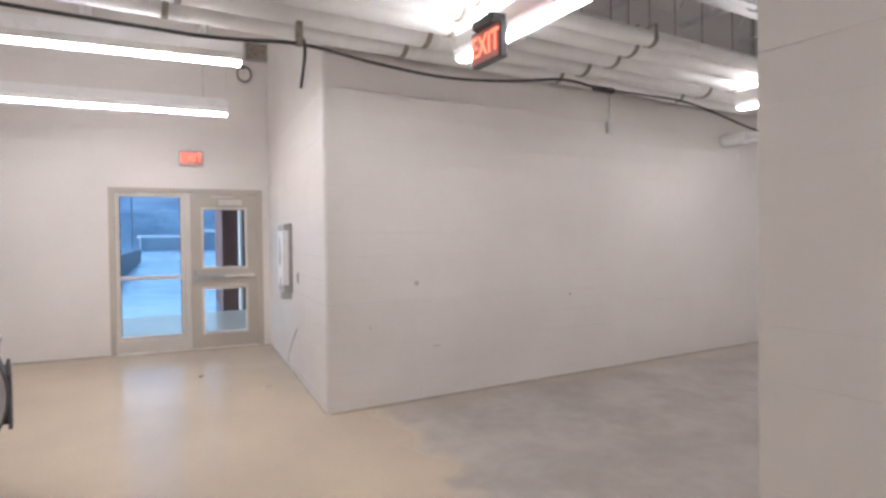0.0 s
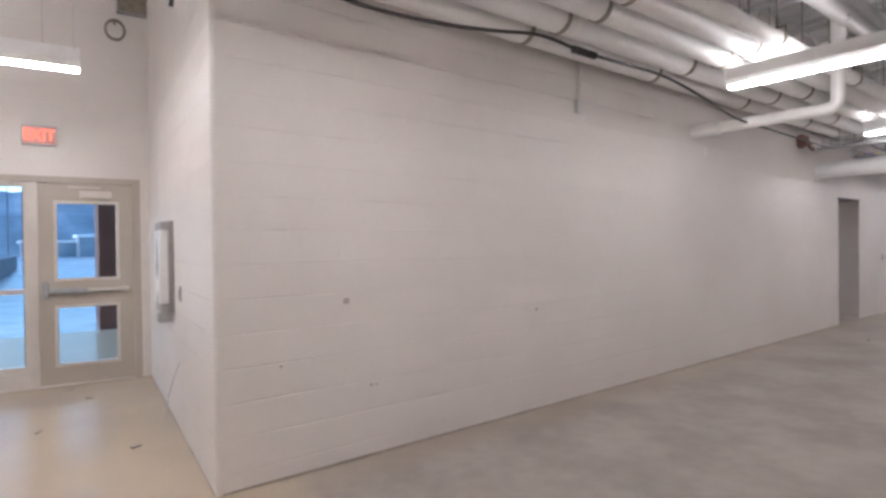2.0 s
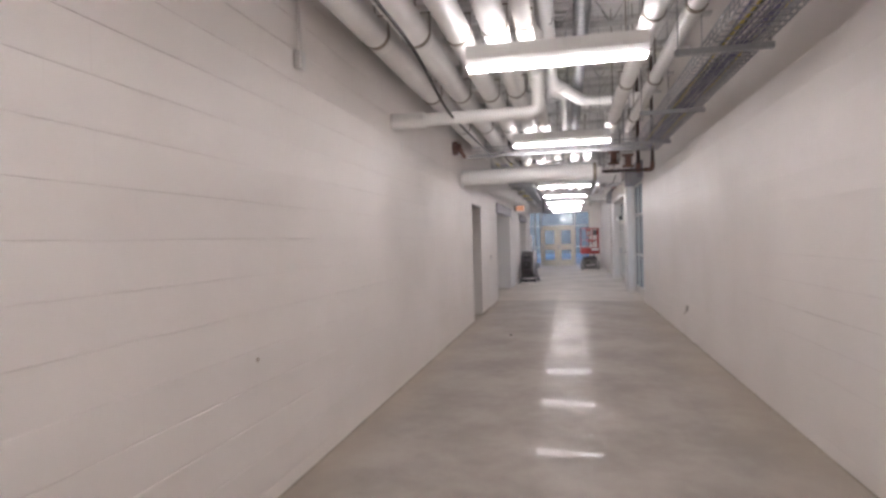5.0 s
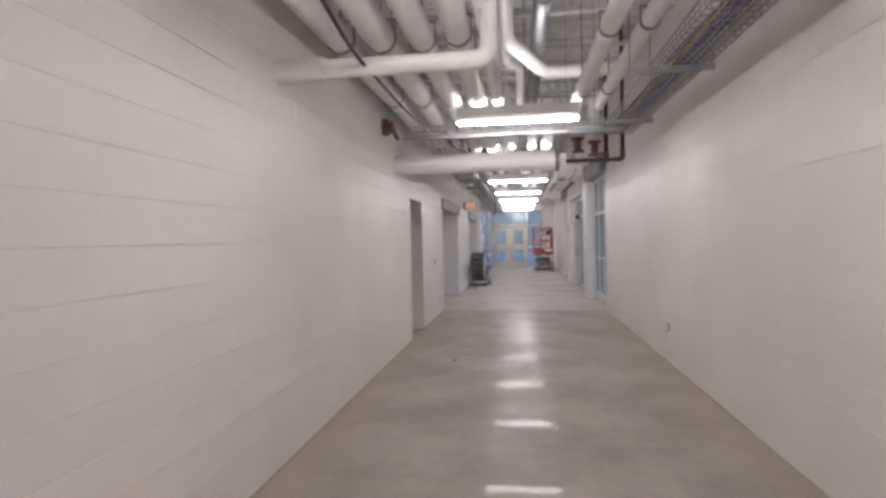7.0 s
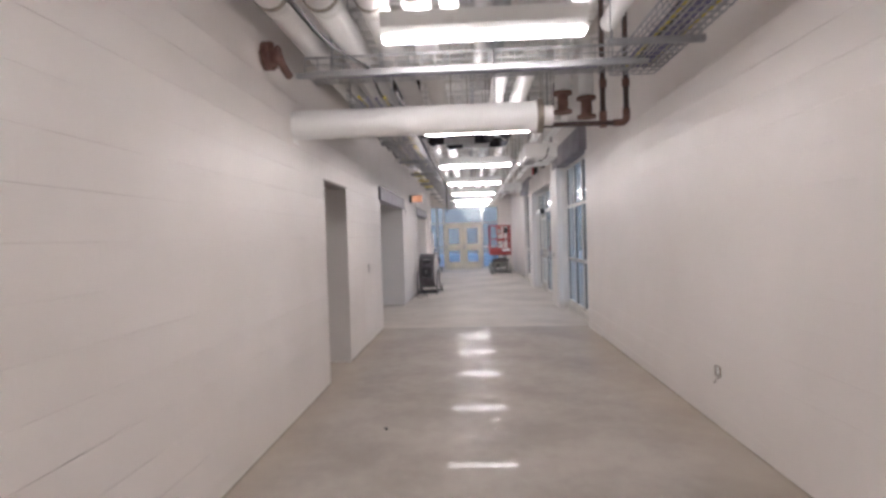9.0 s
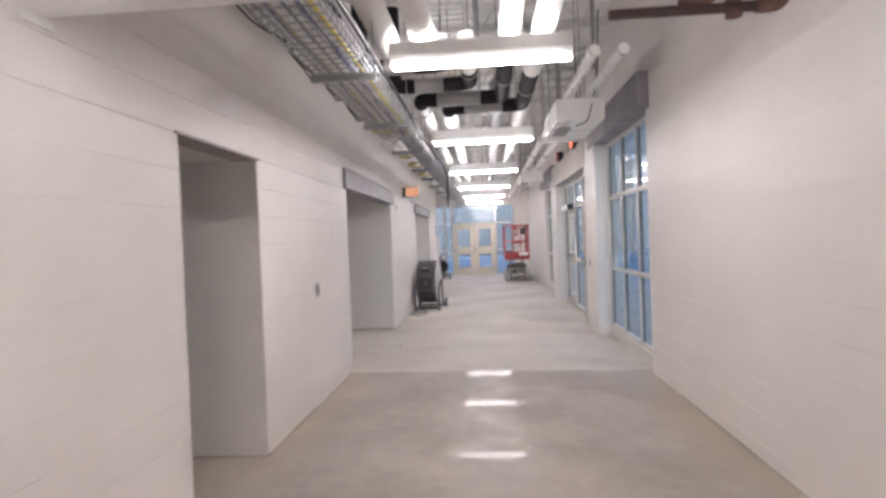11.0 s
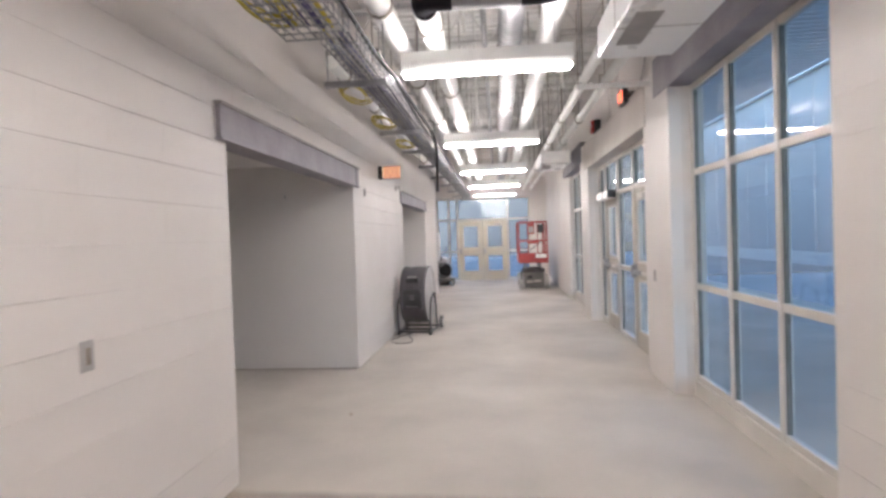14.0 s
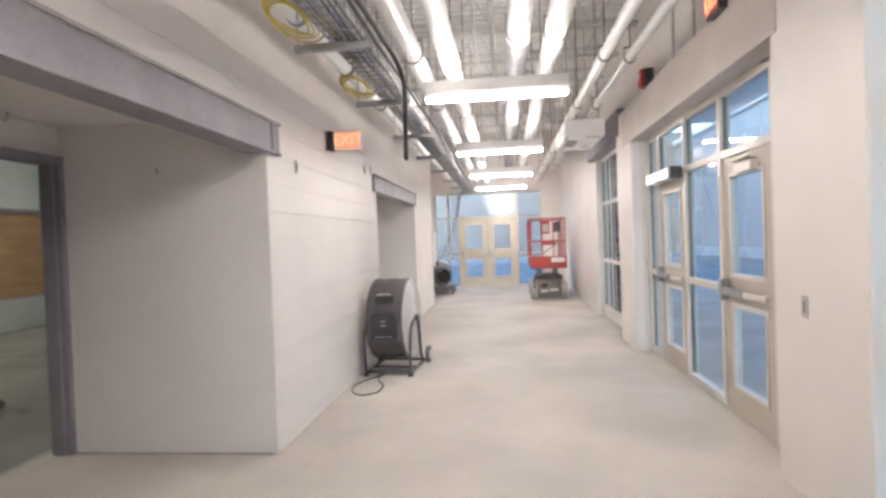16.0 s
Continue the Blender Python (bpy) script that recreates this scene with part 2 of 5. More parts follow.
def minus(rects, hole):
    """Rectangles (u0, u1, z0, z1) less one hole."""
    out = []
    a0, a1, b0, b1 = hole
    for u0, u1, z0, z1 in rects:
        if a1 <= u0 or a0 >= u1 or b1 <= z0 or b0 >= z1:
            out.append((u0, u1, z0, z1))
            continue
        lo, hi = max(u0, a0), min(u1, a1)
        if u0 < a0:
            out.append((u0, a0, z0, z1))
        if u1 > a1:
            out.append((a1, u1, z0, z1))
        if z0 < b0:
            out.append((lo, hi, z0, b0))
        if z1 > b1:
            out.append((lo, hi, b1, z1))
    return out


def slab(rects, y0, y1):
    bm = bmesh.new()
    for u0, u1, z0, z1 in rects:
        box(u0, u1, y0, y1, z0, z1, bm=bm)
    return bm


JOINT_DEPTH = 0.0036
SOFT_JOINTS = (0.0007, 0.0011, 0.0016, 0.0022, 0.0028, 0.0036, 0.0046)     # from filled with paint to open


def block_face(bm, u0, u1, z0, z1, w=0.0, c=0.0038, e=0.0):
    """One painted block: a face with chamfered bed joints."""
    g = min(0.0012, c * 0.4)
    v = [bm.verts.new(p) for p in (
        (u0, JOINT_DEPTH, z0 + g), (u1 - 0.0002, JOINT_DEPTH, z0 + g), (u1 - 0.0002, JOINT_DEPTH, z1 - g), (u0, JOINT_DEPTH, z1 - g),
        (u0 + e, w, z0 + c), (u1 - e - 0.0002, w, z0 + c), (u1 - e - 0.0002, w, z1 - c), (u0 + e, w, z1 - c))]
    for f in ((4, 5, 6, 7), (0, 1, 5, 4), (7, 6, 2, 3), (1, 2, 6, 5), (0, 4, 7, 3)):
        bm.faces.new([v[k] for k in f])


def block_wall(name, m, length, openings, near, label, thick=0.2, top=DECK_Z, filled=1.0):
    """A wall of painted blocks in running bond: a backing with its openings, single blocks where one walks past, the rest joined."""
    rects = [(0, length, 0.0, top)]
    for h in openings:
        rects = minus(rects, h)
    wall = solid(name, slab(rects, JOINT_DEPTH, thick), JOINT, label, "wall", kind="structure", m=m)
    full = {}
    crisp = (lambda u: 1.45 if u < 3.2 else 1.1 if u < 4.5 else filled) if name == "wall_north" else (lambda u: filled)
    for q in {1.45, 1.1, filled}:
        for j, c in enumerate(SOFT_JOINTS):
            one = bmesh.new()
            block_face(one, 0, 0.4064, 0, COURSE, c=c * q, e=0.0)
            full[q, j] = bpy.data.meshes.new("block")
            one.to_mesh(full[q, j])
            one.free()
            full[q, j].materials.append(WALL)
    rest, k = bmesh.new(), -1
    rng = random.Random(name)
    far = rng.uniform(0, 90)

    def openness(u, k):
        """How open the bed joint is here: paint fills it over long stretches."""
        v = noise.noise((u * 0.42 + far, k * 0.9, far)) + 0.35 * noise.noise((u * 1.7, k * 2.3, far))
        if name == "wall_north" and u < 9 and 0 <= k <= 8:
            v += max(0.6 - 0.12 * u, 0.06)
        if k > 12:
            v -= 0.35
        return max(0, min(6, int(2.3 + 6.5 * v)))

    while FIRST + COURSE * k < top:
        z0, z1 = max(FIRST + COURSE * k, 0.0), min(FIRST + COURSE * (k + 1), top)
        u = -0.2032 * (k % 2)
        while u < length:
            a, b = max(u, 0), min(u + 0.4064, length)
            cut = [(a, b, z0, z1)]
            for h in openings:
                cut = minus(cut, h)
            whole = len(cut) == 1 and cut[0] == (u, u + 0.4064, FIRST + COURSE * k, FIRST + COURSE * (k + 1))
            if whole and near and near[0] < u < near[1] and near[2] < z0 < near[3]:
                ob = new("block", full[crisp(u), openness(u, k)])
                ob.parent = wall
                ob.location = (u, rng.uniform(-0.0002, 0.0002), z0)
            else:
                for r in cut:
                    if r[1] - r[0] > 0.004 and r[3] - r[2] > 0.014:
                        block_face(rest, *r, w=rng.uniform(-0.0002, 0.0002), c=SOFT_JOINTS[openness(u, k)] * crisp(u))
            u += 0.4064
        k += 1
    tagged(part("blocks", rest, WALL, wall), kind="stuff")
    return wall


# floor, ceiling deck and joists
bm = box(-5.6, 30.6, -7.8, 8.3, -0.15, 0.0)
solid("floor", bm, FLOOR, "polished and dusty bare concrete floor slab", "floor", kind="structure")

bm = bmesh.new()
x, k = -5.6, 0
prof = []
while x < 30.6:
    prof += [(x, DECK_Z), (x + 0.09, DECK_Z), (x + 0.115, DECK_Z + 0.04), (x + 0.165, DECK_Z + 0.04)]
    x += 0.19
lo = [(bm.verts.new((a, -7.8, z)), bm.verts.new((a, 8.3, z))) for a, z in prof]
for p, q in zip(lo, lo[1:]):
    bm.faces.new((p[0], p[1], q[1], q[0]))
box(-5.6, 30.7, -7.8, 8.3, DECK_Z + 0.06, DECK_Z + 0.2, bm=bm)
solid("ceiling", bm, DECK, "white ribbed steel roof deck", "ceiling", kind="structure")


def bar_joist(x, y0=-3.55, y1=0.19):
    j = thing("bar_joist", "white painted open-web steel joist under the roof deck", "joist", "ceiling joists", m=pose(x, 0, 0))
    for name, z in (("top_chord", DECK_Z - 0.035), ("bottom_chord", 4.02)):
        bm = bmesh.new()
        box(-0.055, -0.006, y0, y1, z, z + 0.03, bm=bm)
        box(0.006, 0.055, y0, y1, z, z + 0.03, bm=bm)
        part(name, bm, JOIST, j)
    bm, y, up = bmesh.new(), y0 + 0.1, True
    while y < y1 - 0.3:
        a, b = (4.03, DECK_Z - 0.02) if up else (DECK_Z - 0.02, 4.03)
        tube([(0, y, a), (0, y + 0.3, b)], 0.011, 6, bm)
        y, up = y + 0.3, not up
    part("web", bm, JOIST, j)
    return j


joist = bar_joist(0.9)
for k in range(1, 25):
    copy_thing(joist, pose(0.9 + 1.22 * k, 0, 0))
joist2 = bar_joist(-0.5, -7.6, 4.4)
for k in range(1, 4):
    copy_thing(joist2, pose(-0.5 - 1.22 * k, 0, 0))

# corridor walls
block_wall("wall_north", NORTH, 26.4, N_OPEN, (0, 8.1, 0.2, 2.7), "white painted concrete block corridor wall", 0.19, filled=0.55)
block_wall("wall_south", SOUTH, 29.647, S_OPEN, (21.5, 29.5, 0.2, 2.7), "white painted concrete block wall with tall windows", filled=0.55)
# the hall at the start
block_wall("wall_hall_side", TURNED @ pose(0, 3.9, 0, 0, 0, -90), 3.87, [], (-1, 9, -1, 5), "white painted block wall beside the entrance", 0.15)
block_wall("wall_hall_end", TURNED @ pose(-6, 3.752, 0), 6.6, [(4.0, 5.91, 0, 2.195)], (2.4, 9, -1, 5), "white painted block wall round the entrance doors")
block_wall("wall_hall_west", pose(-5.5, -7.7, 0, 0, 0, 90), 12.2, [], None, "plain white painted block wall")
block_wall("wall_hall_south", pose(0.75, -7.6, 0, 0, 0, 180), 6.3, [], None, "plain white painted block wall")
block_wall("wall_hall_east", pose(0.55, -3.36, 0, 0, 0, -90), 4.4, [], (-1, 9, -1, 5), "plain white painted block wall", filled=0.25)
bull = thing("wall_corner", "rounded white painted bullnose blocks at the corridor corner", "wall corner", kind="structure", m=pose(0.0315, 0.028, 0))
part("core", tube([(0, 0, 0), (0, 0, DECK_Z)], 0.0255, 24, caps=False), JOINT, bull)
z = FIRST - COURSE
while z < DECK_Z:
    part("bullnose", tube([(0, 0, max(z, 0) + 0.0016), (0, 0, min(z + COURSE, DECK_Z) - 0.0016)], 0.028, 28, caps=False), WALL, bull)
    z += COURSE
# far end
block_wall("wall_end", pose(30.2, 2.0, 0, 0, 0, -90), 5.6, [(1.6, 4.80, 0, 2.85)], None, "white painted block wall round the far doors")
block_wall("wall_bay", pose(26.4, 1.6, 0), 3.9, [], None, "white painted block wall of the end bay")
block_wall("wall_bay_side", pose(26.41, 0.19, 0, 0, 0, 90), 1.5, [], None, "white painted block wall of the end bay")

# dark open joints along the feet of the walls
SEAL = mat("dirty_joint", (0.25, 0.215, 0.175), (0.46, 0.40, 0.33), rough=0.85, scale=2.5, fine=25)
for a, b_ in ((0.034, 10.18), (11.24, 12.4)):
    solid("baseboard", box(a, b_, -0.005, 0.002, 0.0, 0.011), SEAL, "dirty open joint at the foot of the wall", "joint", kind="structure")
for a, b_ in ((0.56, 12.6),):
    solid("baseboard", box(a, b_, -3.362, -3.355, 0.0, 0.010), SEAL, "dirty open joint at the foot of the wall", "joint", kind="structure")
solid("baseboard", box(-0.005, 0.002, 0.04, 3.74, 0.0, 0.010), SEAL, "dirty open joint at the foot of the wall", "joint", kind="structure", m=TURNED)
solid("baseboard", box(-6.0, -2.02, 3.745, 3.752, 0.0, 0.012), SEAL, "dirty open joint at the foot of the wall", "joint", kind="structure", m=TURNED)

solid("baseboard", box(17.062, 17.075, 0.03, 1.54, 0.0, 0.008), SEAL, "dirty open joint at the foot of the alcove wall", "joint", kind="structure")

# piers between the windows of the south wall
for a, b in ((15.85, 16.75), (20.5, 21.4)):
    bm = box(a + 0.002, b - 0.002, -3.372, -3.25, 0, 3.08, 0.012)
    solid("pier", bm, WALL, "white painted rounded masonry pier between windows", "pier", kind="structure")


DUSTY = mat("dusty_primed_steel", (0.40, 0.365, 0.345), (0.31, 0.285, 0.28), rough=0.6, scale=4, fine=60)


def lintel(x0, x1, z0, z1, y0, y1, label):
    l = thing("steel_lintel", label, "lintel", "door lintels")
    part("bottom_flange", box(x0, x1, y0 + 0.004, y1, z0, z0 + 0.016, 0.003), STEEL, l)
    part("web_plate", box(x0 + 0.012, x1 - 0.012, y0 + 0.016, y1, z0 + 0.016, z1 - 0.02, 0.002), STEEL, l)
    part("top_flange", box(x0, x1, y0, y1, z1 - 0.02, z1, 0.003), DUSTY, l, "dusty top flange")
    part("end_stiffener", box(x1 - 0.16, x1 - 0.148, y0 + 0.006, y0 + 0.016, z0 + 0.016, z1 - 0.02, 0.002), STEEL, l)
    return l


lintel(13.76, 17.26, 2.15, 2.385, -0.05, 0.15, "grey primed steel beam over the wide opening")
lintel(20.38, 23.9, 2.135, 2.355, -0.05, 0.15, "grey primed steel beam over the wide opening")
solid("steel_lintel", box(10.15, 11.27, -0.012, 0.17, 2.131, 2.149, 0.003), DUSTY, "thin dusty steel plate over a door opening", "lintel", "door lintels")
for a, b, z0, z1, y in ((13.35, 16.3, 2.81, 3.18, -3.24), (21.2, 24.1, 2.81, 3.18, -3.24)):
    solid("lintel_panel", box(a, b, -3.44, y, z0, z1, 0.004), STEEL, "dark grey primed steel window lintel", "lintel", "window lintels", "structure")
solid("lintel_panel", box(16.65, 20.95, -3.40, -3.24, 2.612, 3.06, 0.006), mat("lintel_paint", (0.60, 0.55, 0.50), (0.52, 0.475, 0.43), rough=0.5, scale=1.5), "light grey-beige painted beam over the side doors", "lintel", kind="structure")

# side rooms behind the north wall
def shell(name, x0, x1, y0, y1, z1, material, label, front=False):
    bm = bmesh.new()
    box(x0 - 0.1, x0, y0, y1 + 0.1, 0, z1, bm=bm)
    box(x1, x1 + 0.1, y0, y1 + 0.1, 0, z1, bm=bm)
    if not front:
        box(x0, x1, y1, y1 + 0.1, 0, z1, bm=bm)
    solid(name, bm, material, label, "wall", kind="structure")
    solid("ceiling", box(x0 - 0.1, x1 + 0.1, max(y0, 0.2) if z1 > 2.3 else y0, y1 + 0.1, z1, z1 + 0.05), material, "flat white plaster soffit", "ceiling", kind="structure")


shell("wall_reveal", 10.184, 11.236, 0.006, 0.6, 2.137, DRYWALL, "white painted deep door reveal", True)
shell("wall_alcove", 13.904, 17.076, 0.006, 1.57, 2.42, DRYWALL, "white painted alcove wall", True)
shell("wall_alcove", 20.604, 23.846, 0.006, 1.85, 2.42, DRYWALL, "white painted alcove wall")
ALC = slab(minus([(13.75, 17.2, 0, 2.46)], (15.13, 17.08, 0, 2.19)), 1.60, 1.70)
solid("wall_alcove_back", ALC, DRYWALL, "white painted wall at the back of the alcove", "wall", kind="structure")


def steel_frame(x0, x1, y0, y1, head, face=0.06, label="grey primed steel door frame without a door"):
    f = thing("door_frame", label, "door frame")
    part("jamb", box(x0 - face, x0, y0, y1, 0, head, 0.004), STEEL, f)
    part("jamb", box(x1, x1 + face, y0, y1, 0, head, 0.004), STEEL, f)
    part("head", box(x0 - face, x1 + face, y0, y1, head, head + face * 1.3, 0.004), STEEL, f)
    part("stop", box(x1 - 0.018, x1, y0 + 0.05, y1 - 0.05, 0, head, 0.002), STEEL, f)
    return f


steel_frame(15.18, 17.03, 1.55, 1.72, 2.14, 0.045)
steel_frame(10.16, 11.16, 0.61, 0.76, 2.08, 0.055)
ROOMWALL = mat("pale_green_wall", (0.50, 0.56, 0.52), (0.44, 0.5, 0.46), rough=0.5, scale=1, fine=60)
PLY = mat("plywood_sheathing", (0.38, 0.26, 0.135), (0.30, 0.195, 0.095), rough=0.6, scale=1.4, fine=30, bump=0.1, stretch=(1, 1, 5))
bm = bmesh.new()
box(8.0, 8.1, 2.1, 8.1, 0, 4.5, bm=bm)
box(28.0, 28.1, 2.1, 8.1, 0, 4.5, bm=bm)
box(8.0, 28.1, 8.1, 8.2, 0, 4.5, bm=bm)
solid("wall_back_room", bm, ROOMWALL, "pale green painted wall of a side room", "wall", kind="structure")
solid("plinth", box(8.1, 28.0, 7.9, 8.1, 0, 0.62, 0.01), ROOMWALL, "pale concrete plinth along the side room wall", "plinth", kind="structure")
sheet = thing("plywood_sheathing", "row of bare plywood sheets along the side room wall", "plywood")
for k in range(8):
    part("sheet", box(8.15 + 2.44 * k, 10.58 + 2.44 * k, 8.05, 8.09, 0.63, 2.3, 0.003), PLY, sheet)
part("ledge", box(8.12, 27.9, 8.0, 8.09, 2.31, 2.4, 0.006), STEEL, sheet, "dark strip on top of the plywood")
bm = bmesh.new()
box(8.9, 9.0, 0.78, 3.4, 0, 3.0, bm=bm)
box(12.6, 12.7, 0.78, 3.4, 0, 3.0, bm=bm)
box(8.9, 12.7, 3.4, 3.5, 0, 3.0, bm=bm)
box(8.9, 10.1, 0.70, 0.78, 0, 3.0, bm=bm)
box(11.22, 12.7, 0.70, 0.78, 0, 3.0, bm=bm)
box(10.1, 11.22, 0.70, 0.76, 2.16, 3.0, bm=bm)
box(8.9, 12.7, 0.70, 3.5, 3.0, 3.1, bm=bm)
# dark brown boards carry the closet's dimness in their colour
solid("wall_closet", bm, mat("dimmed_board", (0.16, 0.13, 0.11), (0.12, 0.10, 0.085), rough=0.7), "unfinished closet wall, dimness put into its dark colour", "wall", kind="structure")
studs = thing("stud_wall", "bare timber studs inside the dim closet", "stud wall")
for k in range(7):
    part("stud", box(9.3 + 0.4 * k, 9.34 + 0.4 * k, 2.2, 2.29, 0.04, 2.9, 0.003), PLY, studs)
part("sole_plate", box(9.2, 12.2, 2.2, 2.29, 0, 0.04, 0.003), PLY, studs)


# ---- lamps ----
def strip_lamp(length, m, label, deep=0.125, slot=0.048, up=0.05):
    """A hung linear fitting along local x: housing, lens below, light slot above, two wires."""
    s = thing("linear_lamp", label, "ceiling lamp", "hung linear lamps", m=m)
    h = length / 2
    bm = bmesh.new()
    v = [bm.verts.new((sx * h, y, z)) for sx in (-1, 1) for y, z in ((-0.045, 0), (0.045, 0), (0.075, 0.05), (0.075, deep), (-0.075, deep), (-0.075, 0.05))]
    for k in range(6):
        bm.faces.new((v[k], v[(k + 1) % 6], v[6 + (k + 1) % 6], v[6 + k]))
    bm.faces.new(v[:6][::-1])
    bm.faces.new(v[6:])
    part("housing", bm, LAMPWHITE, s)
    part("diffuser", box(-h + 0.01, h - 0.01, -slot, slot, -0.025, -0.003, 0.010), TUBE_DOWN, s, "lit white diffuser")
    part("uplight", box(-h + 0.05, h - 0.05, -up, up, deep + 0.002, deep + 0.006), TUBE_UP, s, "lit upward slot")
    for y in (-0.075, 0.068):
        part("lip", box(-h, h, y, y + 0.007, deep, deep + 0.022), LAMPWHITE, s)
    for x in (-h, h - 0.007):
        part("end_lip", box(x, x + 0.007, -0.068, 0.068, deep, deep + 0.022), LAMPWHITE, s)
    for sx in (-0.8, 0.8):
        part("wire", tube([(sx * h, 0, deep), (sx * h, 0, DECK_Z + 0.03 - m.translation.z)], 0.003, 5), GALV, s)
    return s


LAMP_XS = (0.75, 4.2, 7.98, 11.45, 14.95, 18.55, 22.1, 25.5, 28.7)
lamp = strip_lamp(1.32, pose(LAMP_XS[0], -1.63, 2.81, 0, 0, 90), "white hung linear lamp, lit, under pipes")
for x in LAMP_XS[1:]:
    copy_thing(lamp, pose(x, -1.63, 2.81, 0, 0, 90))
long_lamp = strip_lamp(2.44, TURNED @ pose(-1.85, -0.03, 2.86), "long white hung linear lamp, lit, in the entrance hall", slot=0.036, up=0.018)
copy_thing(long_lamp, TURNED @ pose(-1.85, 1.92, 2.86))
copy_thing(long_lamp, TURNED @ pose(-1.85, -4.6, 2.86))
# two unseen lamps, added to brighten the side room and its plywood
added_room_lamp = strip_lamp(1.3, pose(17.6, 5.0, 3.4), "unseen linear lamp added to brighten the side room")
copy_thing(added_room_lamp, pose(22.6, 6.0, 3.4))


# ---- pipes ----
def clevis(parent, x, y, z, r, axis="x"):
    bm = ring((x, y, z), axis, r + 0.002, 0.007, 0.042, 18, arc=210)
    tube([(x, y, z + r), (x, y, DECK_Z + 0.02)], 0.006, 6, bm)
    for s in (-1, 1):
        d = (0, s, 0) if axis == "x" else (s, 0, 0)
        box(x + d[0] * (r + 0.002) - 0.012, x + d[0] * (r + 0.002) + 0.012, y + d[1] * (r + 0.002) - 0.004, y + d[1] * (r + 0.002) + 0.004, z, z + r + 0.03, bm=bm)
    box(x - 0.012, x + 0.012, y - r - 0.01, y + r + 0.01, z + r + 0.028, z + r + 0.036, bm=bm) if axis == "x" else box(x - r - 0.01, x + r + 0.01, y - 0.012, y + 0.012, z + r + 0.028, z + r + 0.036, bm=bm)
    return part("hanger", bm, mat_hanger, parent, "dark steel clevis hanger")


mat_hanger = mat("weathered_hanger_steel", (0.20, 0.175, 0.145), (0.32, 0.28, 0.225), rough=0.5, metal=0.35, scale=15)


def pipe(points, r, material, label, hangers=(), elbow=0.12, bands=True, seg=16, category="pipe", name="pipe"):
    p = thing(name, label, category, "overhead pipes")
    pts = rounded(points, elbow) if len(points) > 2 else points
    part("run", tube(pts, r, seg), material, p)
    if bands:
        for x, y, z in hangers:
            part("band", ring((x + 0.13, y, z), "x", r - 0.001, 0.003, 0.05), PVC, p)
    for h in hangers:
        clevis(p, *h, r)
    return p


def rack(x0, x1, y, bottom, r, xs, material=LAG, label="white jacketed insulated pipe on clevis hangers"):
    z = bottom + r
    return pipe([(x0, y, z), (x1, y, z)], r, material, label, [(x, y, z) for x in xs])


HANG = (-3.0, -1.2, 0.6, 2.3, 4.1, 6.0, 7.9)
rack(-5.4, 11.9, -0.27, 3.0, 0.105, [h + 0.0 for h in HANG])
rack(-5.4, 11.9, -0.58, 3.0, 0.11, [h + 0.05 for h in HANG])
rack(-5.4, 11.9, -0.90, 3.0, 0.10, [h + 0.1 for h in HANG])
rack(-5.4, 11.9, -1.19, 3.0, 0.10, [h for h in HANG])
rack(-5.4, 8.6, -1.41, 3.02, 0.065, [h for h in HANG[2:]], PVC, "slim white plastic pipe on hangers")
rack(0.8, 8.6, -2.32, 3.0, 0.075, [h for h in HANG[2:]], LAG)
rack(0.8, 8.6, -2.58, 3.0, 0.065, [h - 0.1 for h in HANG[2:]], LAG)
pipe([(0.8, -1.88, 3.75), (12.0, -1.88, 3.75)], 0.085, GALV, "round silver duct above the pipes", [(x, -1.88, 3.75) for x in (3.35, 7.0, 10.65)], bands=False)
pipe([(0.8, -1.50, 3.76), (8.95, -1.50, 3.76), (9.25, -1.685, 3.76), (12.0, -1.685, 3.76)], 0.072, LAG, "white jacketed pipe with a small offset", elbow=0.14, bands=False)
# drop that crosses to the north wall
pipe([(5.4, -1.45, 3.6), (5.4, -1.45, 2.70), (5.4, 0.0, 2.70)], 0.062, PVC, "white plastic drain pipe turning into the wall", elbow=0.1)
sl = thing("pipe_sleeve", "white sleeve round the drain pipe at the wall", "pipe sleeve")
part("sleeve", ring((5.4, -0.17, 2.70), "y", 0.063, 0.014, 0.34, 24), PVC, sl)
part("tag", box(5.68, 5.72, -0.006, 0.0, 2.46, 2.56, 0.002), PVC, sl, "small white tag")
pipe([(0.8, -1.53, 3.53), (7.5, -1.53, 3.53), (8.72, -1.955, 3.53), (8.76, -2.9, 3.53)], 0.083, PVC, "white plastic drain pipe with long bends", elbow=0.18)


# jogging pipes with black foam elbows
GREYJ = mat("grey_pipe_jacket", (0.34, 0.33, 0.33), (0.27, 0.262, 0.262), rough=0.45, scale=3, fine=50)
